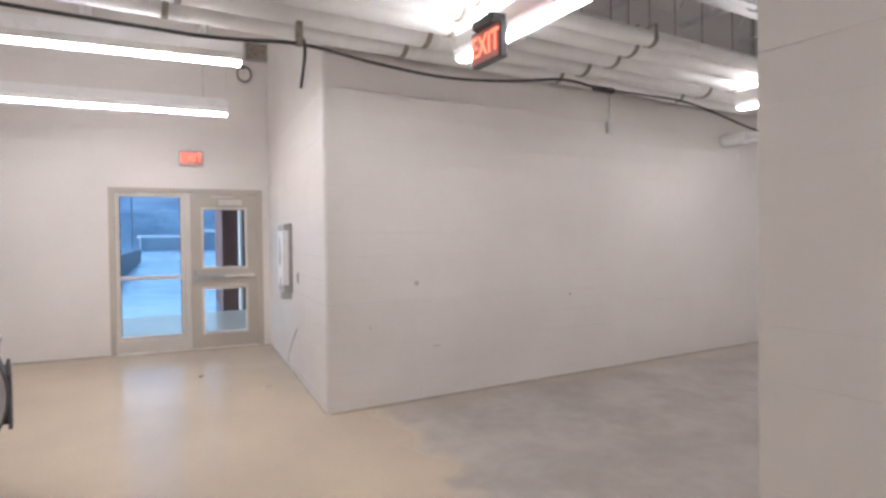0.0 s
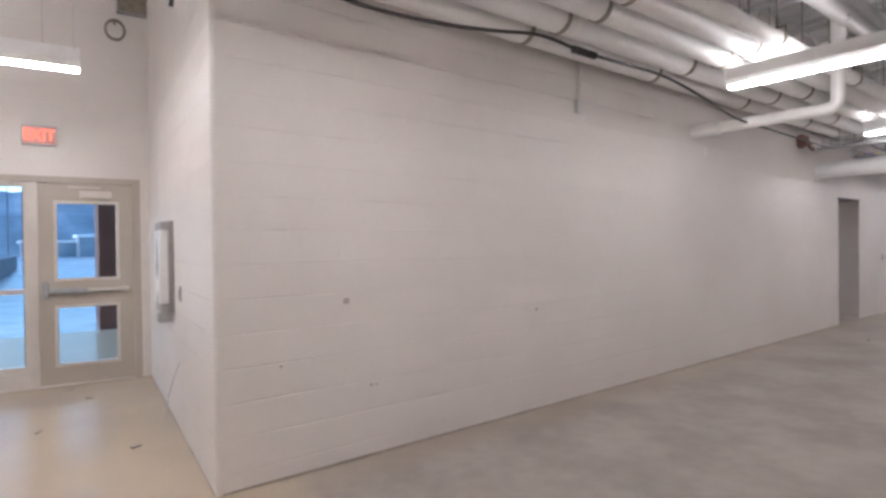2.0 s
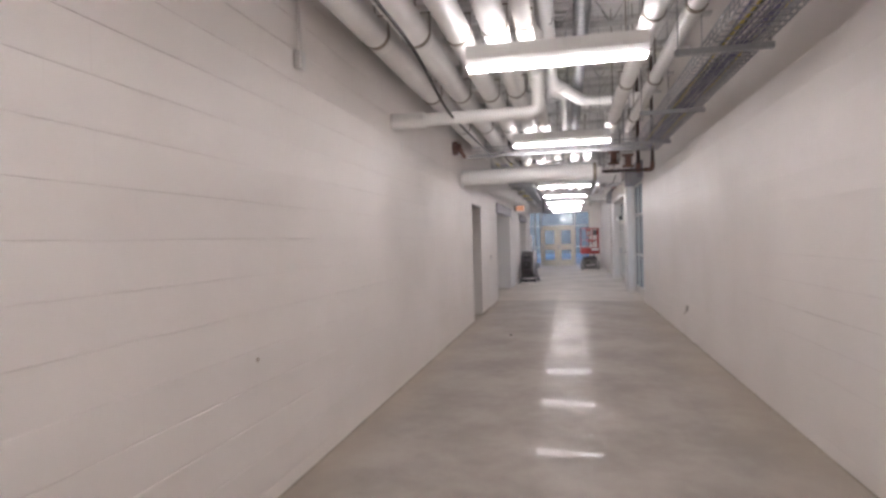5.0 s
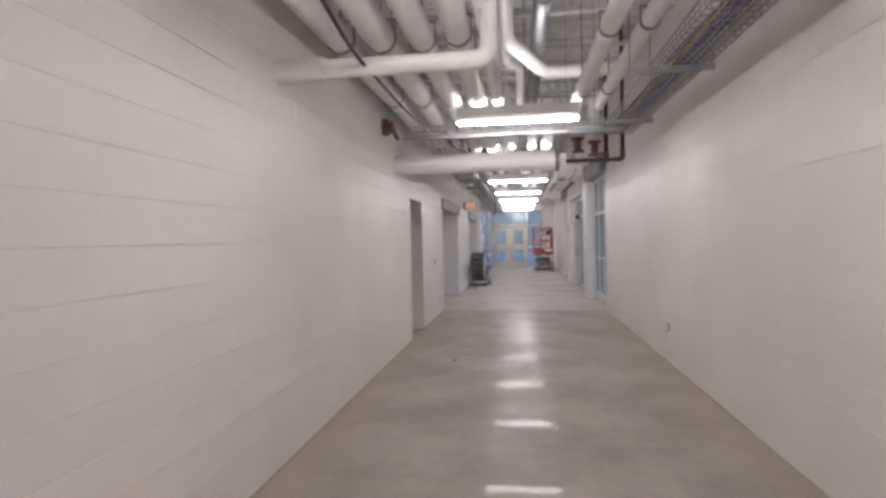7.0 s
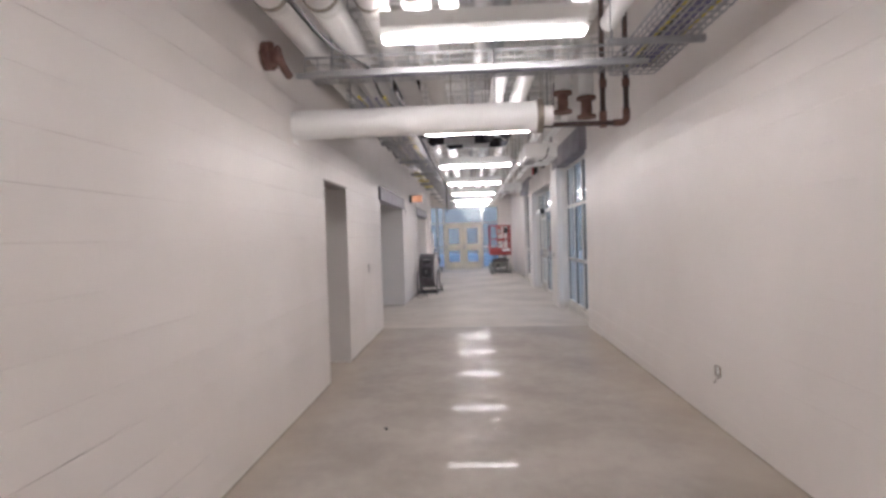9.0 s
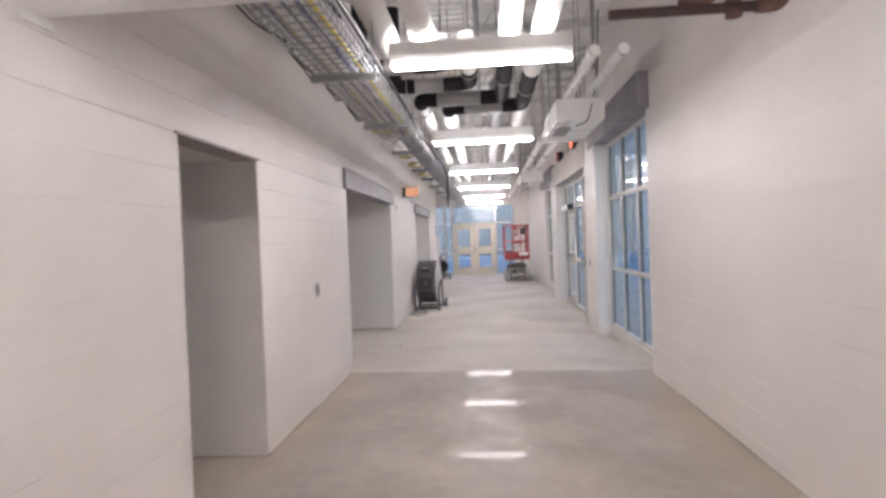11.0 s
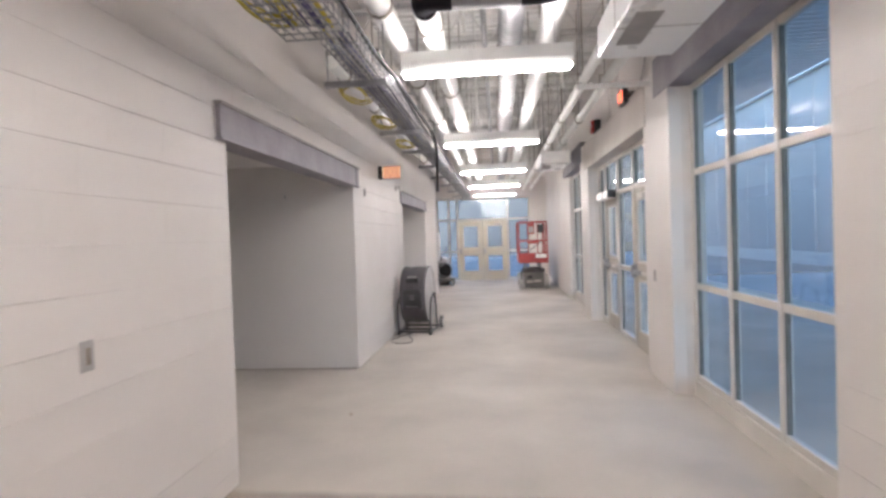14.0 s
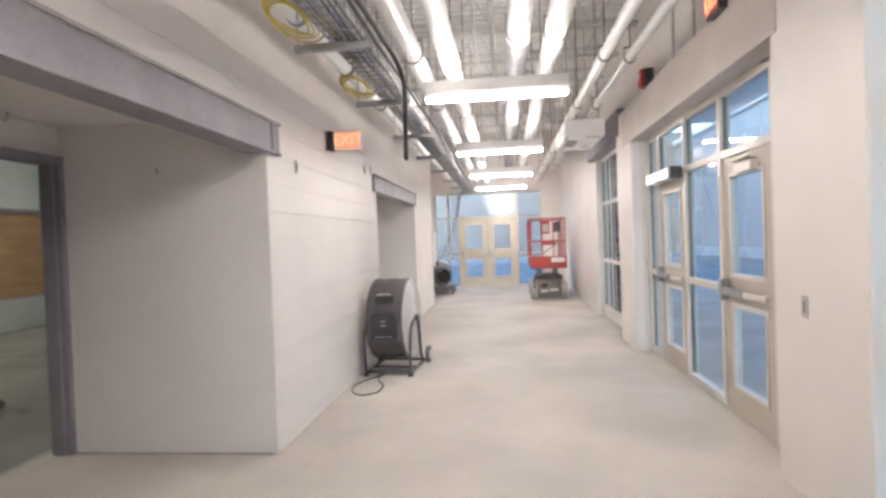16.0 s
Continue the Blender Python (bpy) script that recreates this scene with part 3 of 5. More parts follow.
def jog(y_w, x_w, x_j, y_e, x_e, z, r, label):
    p = thing("pipe", label, "pipe", "overhead pipes")
    part("run", tube([(x_w, y_w, z), (x_j - 1.5, y_w, z)], r, 16), LAG, p)
    part("foam_elbow", tube(rounded([(x_j - 1.5, y_w, z), (x_j, y_w, z), (x_j, y_w + 0.24, z)], 0.14), r * 0.98, 16), RUBBER, p, "black foam covered elbow")
    part("cross_run", tube([(x_j, y_w + 0.24, z), (x_j, y_e - 0.2, z)], r, 16), GREYJ, p, "grey jacketed cross run")
    part("foam_elbow", tube(rounded([(x_j, y_e - 0.2, z), (x_j, y_e, z), (x_j + 0.16, y_e, z)], 0.12), r * 0.98, 16), RUBBER, p, "black foam covered elbow")
    part("run", tube([(x_j + 0.16, y_e, z), (x_e, y_e, z)], r, 16), LAG, p)
    x = x_j + 0.5
    while x < x_e:
        clevis(p, x, y_e, z, r)
        x += 1.9
    clevis(p, x_j - 0.8, y_w, z, r)
    return p


jog(-1.86, 9.6, 13.85, -0.92, 30.1, 3.12, 0.082, "white jacketed pipe with black foam elbows")
jog(-2.12, 9.6, 14.3, -1.22, 30.1, 3.12, 0.088, "white jacketed pipe with black foam elbows")
for y_w, x_j, y_e in ((-1.52, 13.25, -0.82), (-1.30, 12.55, -0.62)):
    p = thing("pipe", "white jacketed branch pipe with black foam elbow", "pipe", "overhead pipes")
    z = 3.13
    part("run", tube([(11.9, y_w, z), (x_j - 0.55, y_w, z)], 0.075, 16), LAG, p)
    part("foam_elbow", tube(rounded([(x_j - 0.55, y_w, z), (x_j, y_w, z), (x_j, y_w + 0.28, z)], 0.14), 0.074, 16), RUBBER, p, "black foam covered elbow")
    part("cross_run", tube([(x_j, y_w + 0.28, z), (x_j, y_e - 0.12, z)], 0.075, 16), GREYJ, p, "grey jacketed cross run")
    part("foam_elbow", tube(rounded([(x_j, y_e - 0.12, z), (x_j, y_e + 0.1, z), (x_j, y_e + 0.1, 3.95)], 0.14), 0.074, 16), RUBBER, p, "black foam covered elbow")
    clevis(p, x_j - 0.45, y_w, z, 0.076)
XE = [14.6 + 1.9 * k for k in range(8)]
rack(14.2, 30.1, -1.85, 3.24, 0.11, XE, GALV, "round silver duct under the roof deck")
rack(11.6, 30.1, -2.18, 3.22, 0.10, XE, LAG)
rack(12.2, 30.1, -2.60, 3.02, 0.05, XE[:], PVC, "slim white plastic pipe on hangers")
rack(12.2, 30.1, -2.84, 3.02, 0.05, [x + 0.1 for x in XE], PVC, "slim white plastic pipe on hangers")
pipe([(12.1, -1.6, 3.75), (30.1, -1.6, 3.75)], 0.028, GALV, "thin galvanised sprinkler pipe below the joists", [(x, -1.6, 3.75) for x in (12.5, 18.6, 24.7)], bands=False)
for x, y in ((16.3, -2.35), (19.9, -2.35), (23.5, -2.35), (14.6, -1.45), (18.2, -1.45)):
    pipe([(x, y, DECK_Z + 0.02), (x, y, 3.3), (x + 0.06, y - 0.03, 2.98)], 0.016, PVC, "slim white flexible sprinkler drop", elbow=0.2, bands=False, seg=10)

for x, y in ((8.95, -2.30), (8.98, -2.37)):
    pipe([(x, y, DECK_Z + 0.02), (x + 0.02, y + 0.01, 3.6), (x, y - 0.01, 3.02)], 0.007, PVC, "thin white cable hanging from the deck", elbow=0.2, bands=False, seg=8, category="cable", name="hanging_cable")

# crossing pipes by the end of the rack
big = thing("pipe", "thick white jacketed pipe crossing the corridor", "pipe", "overhead pipes")
part("run", tube([(9.22, 0.0, 2.52), (9.22, -2.1, 2.52)], 0.125, 24), LAG, big)
part("collar", ring((9.22, -2.13, 2.52), "y", 0.10, 0.045, 0.05, 24), mat_hanger, big, "dark pipe clamp")
part("stub", tube([(9.22, -2.1, 2.52), (9.22, -2.24, 2.52)], 0.085, 18), LAG, big)
part("drip_tab", box(9.14, 9.3, -0.012, 0.0, 2.36, 2.40, 0.003), PVC, big)
for y in (-0.5, -1.75):
    part("hanger_rod", tube([(9.22, y, 2.64), (9.22, y, DECK_Z + 0.02)], 0.006, 6), GALV, big)

valve = thing("flanged_pipe", "rusty flanged iron pipe leaving the wall", "pipe")
for y in (-0.02, -0.055, -0.115):
    part("flange", ring((8.5, y, 2.9), "y", 0.0, 0.105 if y > -0.1 else 0.075, 0.022, 20), RUST, valve)
part("neck", tube([(8.5, 0.0, 2.9), (8.5, -0.13, 2.9)], 0.06, 16), RUST, valve)
for k in range(8):
    a = math.pi * k / 4
    part("bolt", tube([(8.5 + 0.092 * math.cos(a), 0.0, 2.9 + 0.092 * math.sin(a)), (8.5 + 0.092 * math.cos(a), -0.085, 2.9 + 0.092 * math.sin(a))], 0.008, 6), RUST, valve)
part("lower_fitting", tube(rounded([(8.5, -0.12, 2.9), (8.53, -0.14, 2.82), (8.62, -0.155, 2.78)], 0.05), 0.032, 12), RUST, valve)

iron = thing("iron_pipe", "dark iron pipe loop with rusty elbows and flanges", "pipe")
part("run", tube([(10.2, -2.28, 2.62), (10.2, -3.02, 2.62)], 0.026, 12), DARKIRON, iron)
part("elbow", tube(rounded([(10.2, -3.0, 2.62), (10.2, -3.13, 2.62), (10.2, -3.13, 2.76)], 0.08), 0.036, 14), RUST, iron, "rusty screwed elbow")
part("riser", tube([(10.2, -3.13, 2.74), (10.2, -3.13, DECK_Z + 0.02)], 0.027, 12), DARKIRON, iron)
part("riser", tube([(10.22, -2.9, 2.62), (10.22, -2.9, DECK_Z + 0.02)], 0.027, 12), DARKIRON, iron)
part("tee", tube([(10.22, -2.9, 2.58), (10.22, -2.9, 2.74)], 0.04, 14), RUST, iron, "rusty screwed tee")
for y in (-3.13, -2.9):
    part("coupling", tube([(10.2, y, 2.98), (10.2, y, 3.06)], 0.038, 14), RUST, iron, "rusty coupling")
for y, z0 in ((-2.5, 2.76), (-2.74, 2.70)):
    part("jacketed_riser", tube([(10.25, y, z0 + 0.22), (10.25, y, 3.5)], 0.075, 16), LAG, iron, "white jacketed riser")
    part("flanged_body", tube([(10.25, y, z0), (10.25, y, z0 + 0.2)], 0.055, 16), RUST, iron, "rusty flanged valve body")
    for z in (z0, z0 + 0.19):
        bm = tube([(10.25, y, z - 0.014), (10.25, y, z + 0.014)], 0.098, 20)
        part("flange", bm, RUST, iron, "rusty bolted flange")


# ---- cable trays ----
YELLOW = mat("yellow_cable", (0.62, 0.52, 0.05), (0.52, 0.42, 0.05), rough=0.45, scale=9)
PURPLE = mat("violet_cable", (0.14, 0.12, 0.30), (0.10, 0.09, 0.22), rough=0.45, scale=9)
WHITEC = mat("white_cable", (0.7, 0.68, 0.66), (0.6, 0.58, 0.56), rough=0.45, scale=9)


def basket(x0, x1, w, h, m, label, step=0.1):
    """A wire basket tray along local x, its floor at z = 0."""
    t = thing("cable_tray", label, "cable tray", "wire basket trays", m=m)
    bm, n = bmesh.new(), 6
    r = 0.0035
    for k in range(n + 1):
        y = -w / 2 + w * k / n
        box(x0, x1, y - r, y + r, -r, r, bm=bm)
    for y in (-w / 2, w / 2):
        for z in (h * 0.5, h):
            box(x0, x1, y - r, y + r, z - r, z + r, bm=bm)
    x = x0
    while x < x1:
        box(x - r, x + r, -w / 2, w / 2, -3 * r, -r, bm=bm)
        box(x - r, x + r, -w / 2 - 2 * r, -w / 2 - r * 0.5, -r, h, bm=bm)
        box(x - r, x + r, w / 2 + r * 0.5, w / 2 + 2 * r, -r, h, bm=bm)
        x += step
    tagged(part("wire_mesh", bm, GALV, t), kind="stuff")
    for y in (-w / 2, w / 2):
        part("top_wire", box(x0, x1, y - 0.005, y + 0.005, h + 0.004, h + 0.012), GALV, t)
    return t


def bundle(x0, x1, y, z, spec, m, label, seed=3):
    c = thing("cable_bundle", label, "cables", m=m)
    rng = random.Random(seed)
    for material, n, r in spec:
        for k in range(n):
            bm = bmesh.new()
            yy, zz = y[0] + (y[1] - y[0]) * rng.random(), z + r + rng.random() * 0.02
            pts, x = [], x0
            while x < x1 + 0.01:
                pts.append((x, yy + rng.uniform(-0.015, 0.015), zz + rng.uniform(0, 0.008)))
                x += 0.45
            tube(pts, r, 7, bm)
            part("strand", bm, material, c)
    return c


def bracket(x, y0, y1, z, wall_side, label="galvanised strut bracket under the cable tray"):
    b = thing("tray_bracket", label, "bracket", "tray brackets", m=pose(x, 0, z))
    bm = box(-0.02, 0.02, y0, y1, -0.041, -0.036)
    for s in (-0.02, 0.017):
        box(s, s + 0.003, y0, y1, -0.036, 0.0, bm=bm)
    part("strut", bm, GALV, b)
    for y in (y0 + 0.02, y1 - 0.02):
        part("threaded_rod", tube([(0, y, -0.05), (0, y, DECK_Z + 0.02 - z)], 0.005, 6), GALV, b)
    return b


# along the north wall, past the crossing
m = pose(0, -0.70, 2.655)
basket(9.0, 13.6, 0.36, 0.10, m, "galvanised wire basket tray full of cables")
bundle(9.0, 13.6, (-0.15, 0.12), 0.004, ((PURPLE, 7, 0.006), (WHITEC, 4, 0.006), (YELLOW, 2, 0.013)), m, "violet, white and yellow data cables in the tray")
m = pose(0, -0.80, 2.655)
basket(13.7, 28.4, 0.20, 0.10, m, "narrow galvanised wire basket tray with cables")
bundle(13.6, 28.4, (-0.08, 0.08), 0.004, ((PURPLE, 5, 0.006), (WHITEC, 3, 0.006), (CABLE, 2, 0.008), (YELLOW, 1, 0.012)), m, "violet, white and black data cables in the narrow tray", 11)
b = bracket(11.05, -0.93, -0.48, 2.65, 1)
for x in (12.75, 14.48, 16.42, 17.83, 19.42, 21.1, 22.8, 24.5, 26.2, 27.9):
    copy_thing(b, pose(x, 0, 2.65))
for x0, x1, drop in ((9.3, 10.5, 0.03), (10.6, 11.3, 0.05), (11.4, 11.9, 0.045), (12.05, 12.7, 0.06)):
    cl = thing("slack_cable", "slack black cables drooping beside the tray", "cable", "slack tray cables")
    for q in range(2):
        y = -0.50 + 0.014 * q
        part("strand", tube([(x0 + (x1 - x0) * v / 8, y + 0.01 * math.sin(v * 1.3 + q), 2.70 - (drop + 0.012 * q) * math.sin(math.pi * v / 8)) for v in range(9)], 0.006, 7), CABLE, cl)
# slack yellow hose loops lying on the brackets
loops = thing("cable_coil", "slack coils of yellow cable beside the tray", "cable coil")
for x in (13.05, 14.9, 16.05, 17.4):
    bm = bmesh.new()
    for k in range(4):
        r = 0.11 + 0.02 * k
        tube([(x + 0.03 * k + r * 1.9 * math.cos(a), -0.59 + 0.075 * math.sin(a) * (1 + 0.2 * k), 2.662 + 0.006 * k + 0.012 * math.sin(2 * a + k)) for a in [2 * math.pi * j / 22 for j in range(23)]], 0.006, 6, bm)
    part("coil", bm, YELLOW, loops)
pipe([(15.2, -0.33, 3.02), (30.1, -0.33, 3.02)], 0.06, LAG, "white jacketed pipe above the cable tray", [(x, -0.33, 3.02) for x in (15.6, 16.9, 18.1, 19.5, 21.4, 23.3)], bands=True)
# along the south wall
m3 = pose(0, -2.86, 2.79)
basket(0.8, 9.0, 0.36, 0.08, m3, "galvanised wire basket tray with violet cables")
bundle(0.8, 9.0, (-0.12, 0.14), 0.004, ((PURPLE, 10, 0.006), (YELLOW, 2, 0.010), (CABLE, 2, 0.008)), m3, "violet and yellow cables in the tray", 7)
b2 = bracket(2.1, -3.08, -2.45, 2.78, -1)
for x in (4.1, 6.1, 8.1):
    copy_thing(b2, pose(x, 0, 2.78))
# crossing tray
m4 = pose(8.78, 0, 2.80, 0, 0, -90)
basket(0.28, 2.84, 0.34, 0.10, m4, "galvanised wire basket tray crossing the corridor")
bundle(0.3, 2.84, (-0.12, 0.12), 0.004, ((PURPLE, 4, 0.006), (WHITEC, 4, 0.007)), m4, "data cables in the crossing tray", 9)
b3 = thing("strut_channel", "long galvanised strut carrying the crossing tray", "bracket")
for x in [8.58]:
    bm = box(x - 0.02, x + 0.02, -2.86, -0.22, 2.745, 2.785, 0.003)
    part("channel", bm, GALV, b3)
for x in [8.58]:
    for y in (-0.5, -1.72, -2.6):
        part("threaded_rod", tube([(x, y, 2.74), (x, y, DECK_Z + 0.02)], 0.006, 6), GALV, b3)


# ---- loose cables ----
def cable(points, r, label, material=None, name="cable", soft=0.3):
    c = thing(name, label, "cable")
    part("sheath", tube(rounded(points, soft, 6), r, 9), material or CABLE, c)
    return c


c = cable([(-5.3, -0.6, 3.0), (-2.1, -0.62, 2.80), (-0.9, -0.6, 2.80), (-0.37, -0.6, 2.87), (0.1, -0.6, 2.81), (0.8, -0.6, 2.765), (1.47, -0.61, 2.82),
           (2.12, -0.62, 2.93), (2.5, -0.66, 2.87), (3.7, -0.63, 2.91), (4.2, -0.63, 2.85), (5.1, -0.62, 2.70), (6.4, -0.66, 2.66), (7.4, -0.74, 2.60), (8.2, -0.76, 2.74), (8.8, -0.76, 2.86),
           (9.3, -0.74, 2.78), (10.4, -0.86, 2.78)], 0.0125, "black temporary power cable slung under the pipes")
for k in range(5):
    part("cable_turn", ring((2.44 + 0.058 * k, -0.655, 2.875), "x", 0.012, 0.017, 0.020, 14), CABLE, c, "black cable turn")
part("tail", tube(rounded([(-0.34, -0.6, 2.88), (-0.3, -0.5, 2.93), (-0.27, -0.42, 2.85), (-0.30, -0.40, 2.60)], 0.08), 0.011, 8), CABLE, c, "hanging cable tail")
part("clip", box(-0.39, -0.345, -0.625, -0.575, 2.84, 3.03, 0.006), mat_hanger, c, "dark cable clamp")
cable([(9.2, -0.9, 2.78), (12.6, -0.895, 2.80), (14.3, -0.90, 2.75), (14.55, -0.97, 2.69), (15.6, -0.93, 2.76), (17.0, -0.96, 2.74), (17.15, -1.0, 2.62), (17.1, -1.0, 2.05)], 0.016, "black cable along the tray with a hanging end")
cable([(14.3, -0.90, 2.8), (16.4, -0.91, 2.72), (20.0, -0.92, 2.77), (24.0, -0.91, 2.75), (28.0, -0.9, 2.77)], 0.012, "black cable tied to the tray edge")
cable([(27.0, -0.72, 2.7), (27.0, -0.62, 2.4), (27.0, -0.42, 1.65), (26.95, -0.12, 1.0), (26.7, -0.03, 0.9)], 0.014, "dark blue cable hanging down to a wall box", mat("dark_blue_sheath", (0.03, 0.05, 0.12), rough=0.45))
coil = thing("conduit_ring", "small coil of grey cable on the hall wall", "cable coil", m=TURNED @ pose(-0.31, 3.66, 3.79))
bm = bmesh.new()
for k in range(3):
    tube([(0.09 * math.cos(a), -0.012 * k, 0.105 * math.sin(a)) for a in [2 * math.pi * j / 24 for j in range(25)]], 0.011, 8, bm)
part("loop", bm, mat_hanger, coil)
part("stem", tube([(0.0, 0.09, 0.1), (0.0, -0.02, 0.1)], 0.012, 8), mat_hanger, coil)


# ---- signs and wall fittings ----
SCRAPS = ((15.3, -0.36, 20), (-0.35, 3.55, 10), (-0.24, 3.05, -30), (-0.18, 1.25, 15), (-0.7, 2.12, 60), (18.04, 2.85, 40))
RED = mat("lit_red_letters", (0.7, 0.1, 0.05), rough=0.4, bump=0, emit=(1.0, 0.13, 0.05), power=0.45)
PINK = mat("red_sign_face", (0.30, 0.14, 0.12), rough=0.35, bump=0, emit=(1.0, 0.2, 0.12), power=0.02)
GREYP = mat("grey_plastic", (0.42, 0.40, 0.39), (0.36, 0.345, 0.335), rough=0.45)
REDBODY = mat("red_enamel", (0.50, 0.03, 0.025), (0.42, 0.025, 0.02), rough=0.4, scale=6)


def letters(text, size, parent, m, material, name="lettering"):
    cu = bpy.data.curves.new(name, "FONT")
    cu.body, cu.size, cu.extrude, cu.align_x, cu.align_y = text, size, 0.002, "CENTER", "CENTER"
    tmp = bpy.data.objects.new("tmp", cu)
    me = bpy.data.meshes.new_from_object(tmp)
    bpy.data.objects.remove(tmp)
    me.materials.append(material)
    ob = new(name, me)
    ob.parent = parent
    ob.matrix_basis = m
    return ob


# second pair of sign colours, with overexposure bleached into the red
WASHED = mat("overexposed_sign_face", (0.55, 0.30, 0.22), rough=0.35, bump=0, emit=(1.0, 0.36, 0.18), power=0.045)
PALE = mat("overexposed_sign_letters", (0.7, 0.4, 0.25), rough=0.4, bump=0, emit=(1.0, 0.60, 0.28), power=0.075)


def exit_sign(m, w, h, d, label, body, both=False, glow=None):
    """Face towards local -y."""
    s = thing("exit_sign", label, "exit sign", "exit signs", m=m)
    part("casing", box(-w / 2, w / 2, -d / 2, d / 2, -h / 2, h / 2, 0.006), body, s)
    for sgn in ((1, -1) if both else (1,)):
        y = -sgn * (d / 2 + 0.002)
        part("face", box(-w / 2 + 0.015, w / 2 - 0.015, y - 0.002, y + 0.001, -h / 2 + 0.015, h / 2 - 0.015), glow[0] if glow else PINK, s, "glowing sign face")
        letters("EXIT", h * 0.82, s, pose(0, y - sgn * 0.004, 0, 90, 0, 0 if sgn > 0 else 180) @ Matrix.Diagonal((0.82, 1, 1, 1)), glow[1] if glow else RED)
    return s


exit_sign(TURNED @ pose(-1.0, 3.72, 2.6), 0.30, 0.20, 0.05, "lit red exit sign in grey casing above the doors", GREYP)
s = exit_sign(pose(0.40, -1.83, 2.60, 0, 0, -90), 0.30, 0.21, 0.05, "lit red double-faced exit sign hung from the ceiling", BLACK, True)
part("canopy", box(-0.11, 0.11, -0.05, 0.05, 0.105, 0.165, 0.012), BLACK, s)
part("stem", tube([(0.0, 0.0, 0.16), (0.0, 0.0, 1.98)], 0.006, 6), BLACK, s)
s = exit_sign(pose(18.52, -0.215, 2.46, 0, 0, -90), 0.27, 0.20, 0.045, "lit red exit sign standing out from the wall", LAMPWHITE, True, (WASHED, PALE))
part("canopy", box(-0.19, -0.137, -0.06, 0.06, -0.09, 0.09, 0.006), BLACK, s)
s = exit_sign(pose(17.42, -3.20, 3.09, 0, 0, 180), 0.26, 0.17, 0.06, "lit red exit sign in black casing over the side doors", BLACK)
part("backplate", box(-0.08, 0.08, 0.03, 0.14, -0.06, 0.06, 0.008), BLACK, s)

strobe = thing("fire_alarm_strobe", "red fire alarm strobe on a black backbox", "fire alarm", m=pose(19.75, -3.24, 3.18))
part("backbox", box(-0.085, 0.085, -0.10, 0.0, -0.10, 0.10, 0.006), BLACK, strobe)
part("plate", box(-0.075, 0.075, 0.001, 0.035, -0.095, 0.095, 0.008), REDBODY, strobe)
part("lens", box(-0.03, 0.03, 0.035, 0.055, -0.01, 0.06, 0.008), LAMPWHITE, strobe)


def plate(name, m, w, h, label, category, inner=True, material=None):
    p = thing(name, label, category, m=m)
    part("plate", box(-w / 2, w / 2, -0.008, 0.0, -h / 2, h / 2, 0.002), material or GREYP, p)
    if inner:
        part("toggle", box(-w * 0.16, w * 0.16, -0.014, -0.008, -h * 0.28, h * 0.28, 0.002), mat_hanger, p)
    return p


plate("wall_switch", pose(12.6, -0.001, 1.08), 0.075, 0.125, "grey steel switch plate on the block wall", "switch")
plate("wall_switch", pose(16.4, -3.249, 1.06, 0, 0, 180), 0.06, 0.12, "dark open switch box in the pier", "switch")
plate("wall_box", pose(19.98, -0.001, 2.36), 0.05, 0.10, "small dark open box in the wall", "outlet box")
plate("wall_box", pose(17.66, -0.001, 2.12), 0.05, 0.10, "small dark open box in the wall", "outlet box")
plate("wall_box", pose(20.3, -0.001, 2.40), 0.04, 0.10, "small dark open box in the wall", "outlet box")
o = thing("outlet_box", "small open steel outlet box with a bent cover", "outlet", m=pose(8.66, -3.36, 0.43, 0, 0, 180))
bm = bmesh.new()
for u0, u1, w0, w1 in ((-0.04, -0.034, -0.04, 0.04), (0.034, 0.04, -0.04, 0.04), (-0.034, 0.034, -0.04, -0.034), (-0.034, 0.034, 0.034, 0.04)):
    box(u0, u1, -0.014, 0.0, w0, w1, bm=bm)
part("rim", bm, mat_hanger, o)
part("socket", box(-0.022, 0.022, -0.010, -0.002, -0.028, 0.028, 0.002), LAMPWHITE, o, "pale socket")
part("cover", box(-0.002, 0.002, -0.085, -0.006, -0.006, 0.006, 0.001), mat_hanger, o, "bent steel strap", m=pose(0.036, 0, -0.02, 35, 0, 25))
jb = thing("junction_box", "white conduit drop with a junction box", "junction box", m=pose(3.3, 0, 0))
part("conduit", tube([(0, -0.025, 2.74), (0, -0.025, 3.3)], 0.011, 10), WALL, jb)
part("box", box(-0.04, 0.04, -0.045, 0.0, 2.63, 2.75, 0.006), JOIST, jb)
for x, z, r in ((0.855, 1.068, 0.022), (2.71, 0.863, 0.013), (0.398, 0.696, 0.009), (1.04, 0.48, 0.010), (1.08, 0.48, 0.008)):
    bm = tube([(x, 0.001, z), (x, -0.005, z)], r, 14)
    solid("wall_plug", bm, mat("dirty_filler", (0.5, 0.43, 0.36), (0.4, 0.34, 0.28), rough=0.8) if "dirty_filler" not in bpy.data.materials else bpy.data.materials["dirty_filler"], "small dirty plugged hole in the block wall", "wall plug", "wall plugs")
hk = thing("wall_hook", "small steel fitting on the alcove wall", "fitting", m=pose(17.14, 0.82, 2.05))
part("plate", box(-0.012, 0.012, -0.03, 0.03, -0.03, 0.03, 0.003), GALV, hk)
part("pin", tube([(0.0, 0, 0), (-0.07, 0.0, -0.01), (-0.08, 0, 0.03)], 0.008, 8), GALV, hk)
hk = thing("ceiling_hook", "thin bent wire from the alcove soffit", "fitting", m=pose(16.55, 1.5, 2.42))
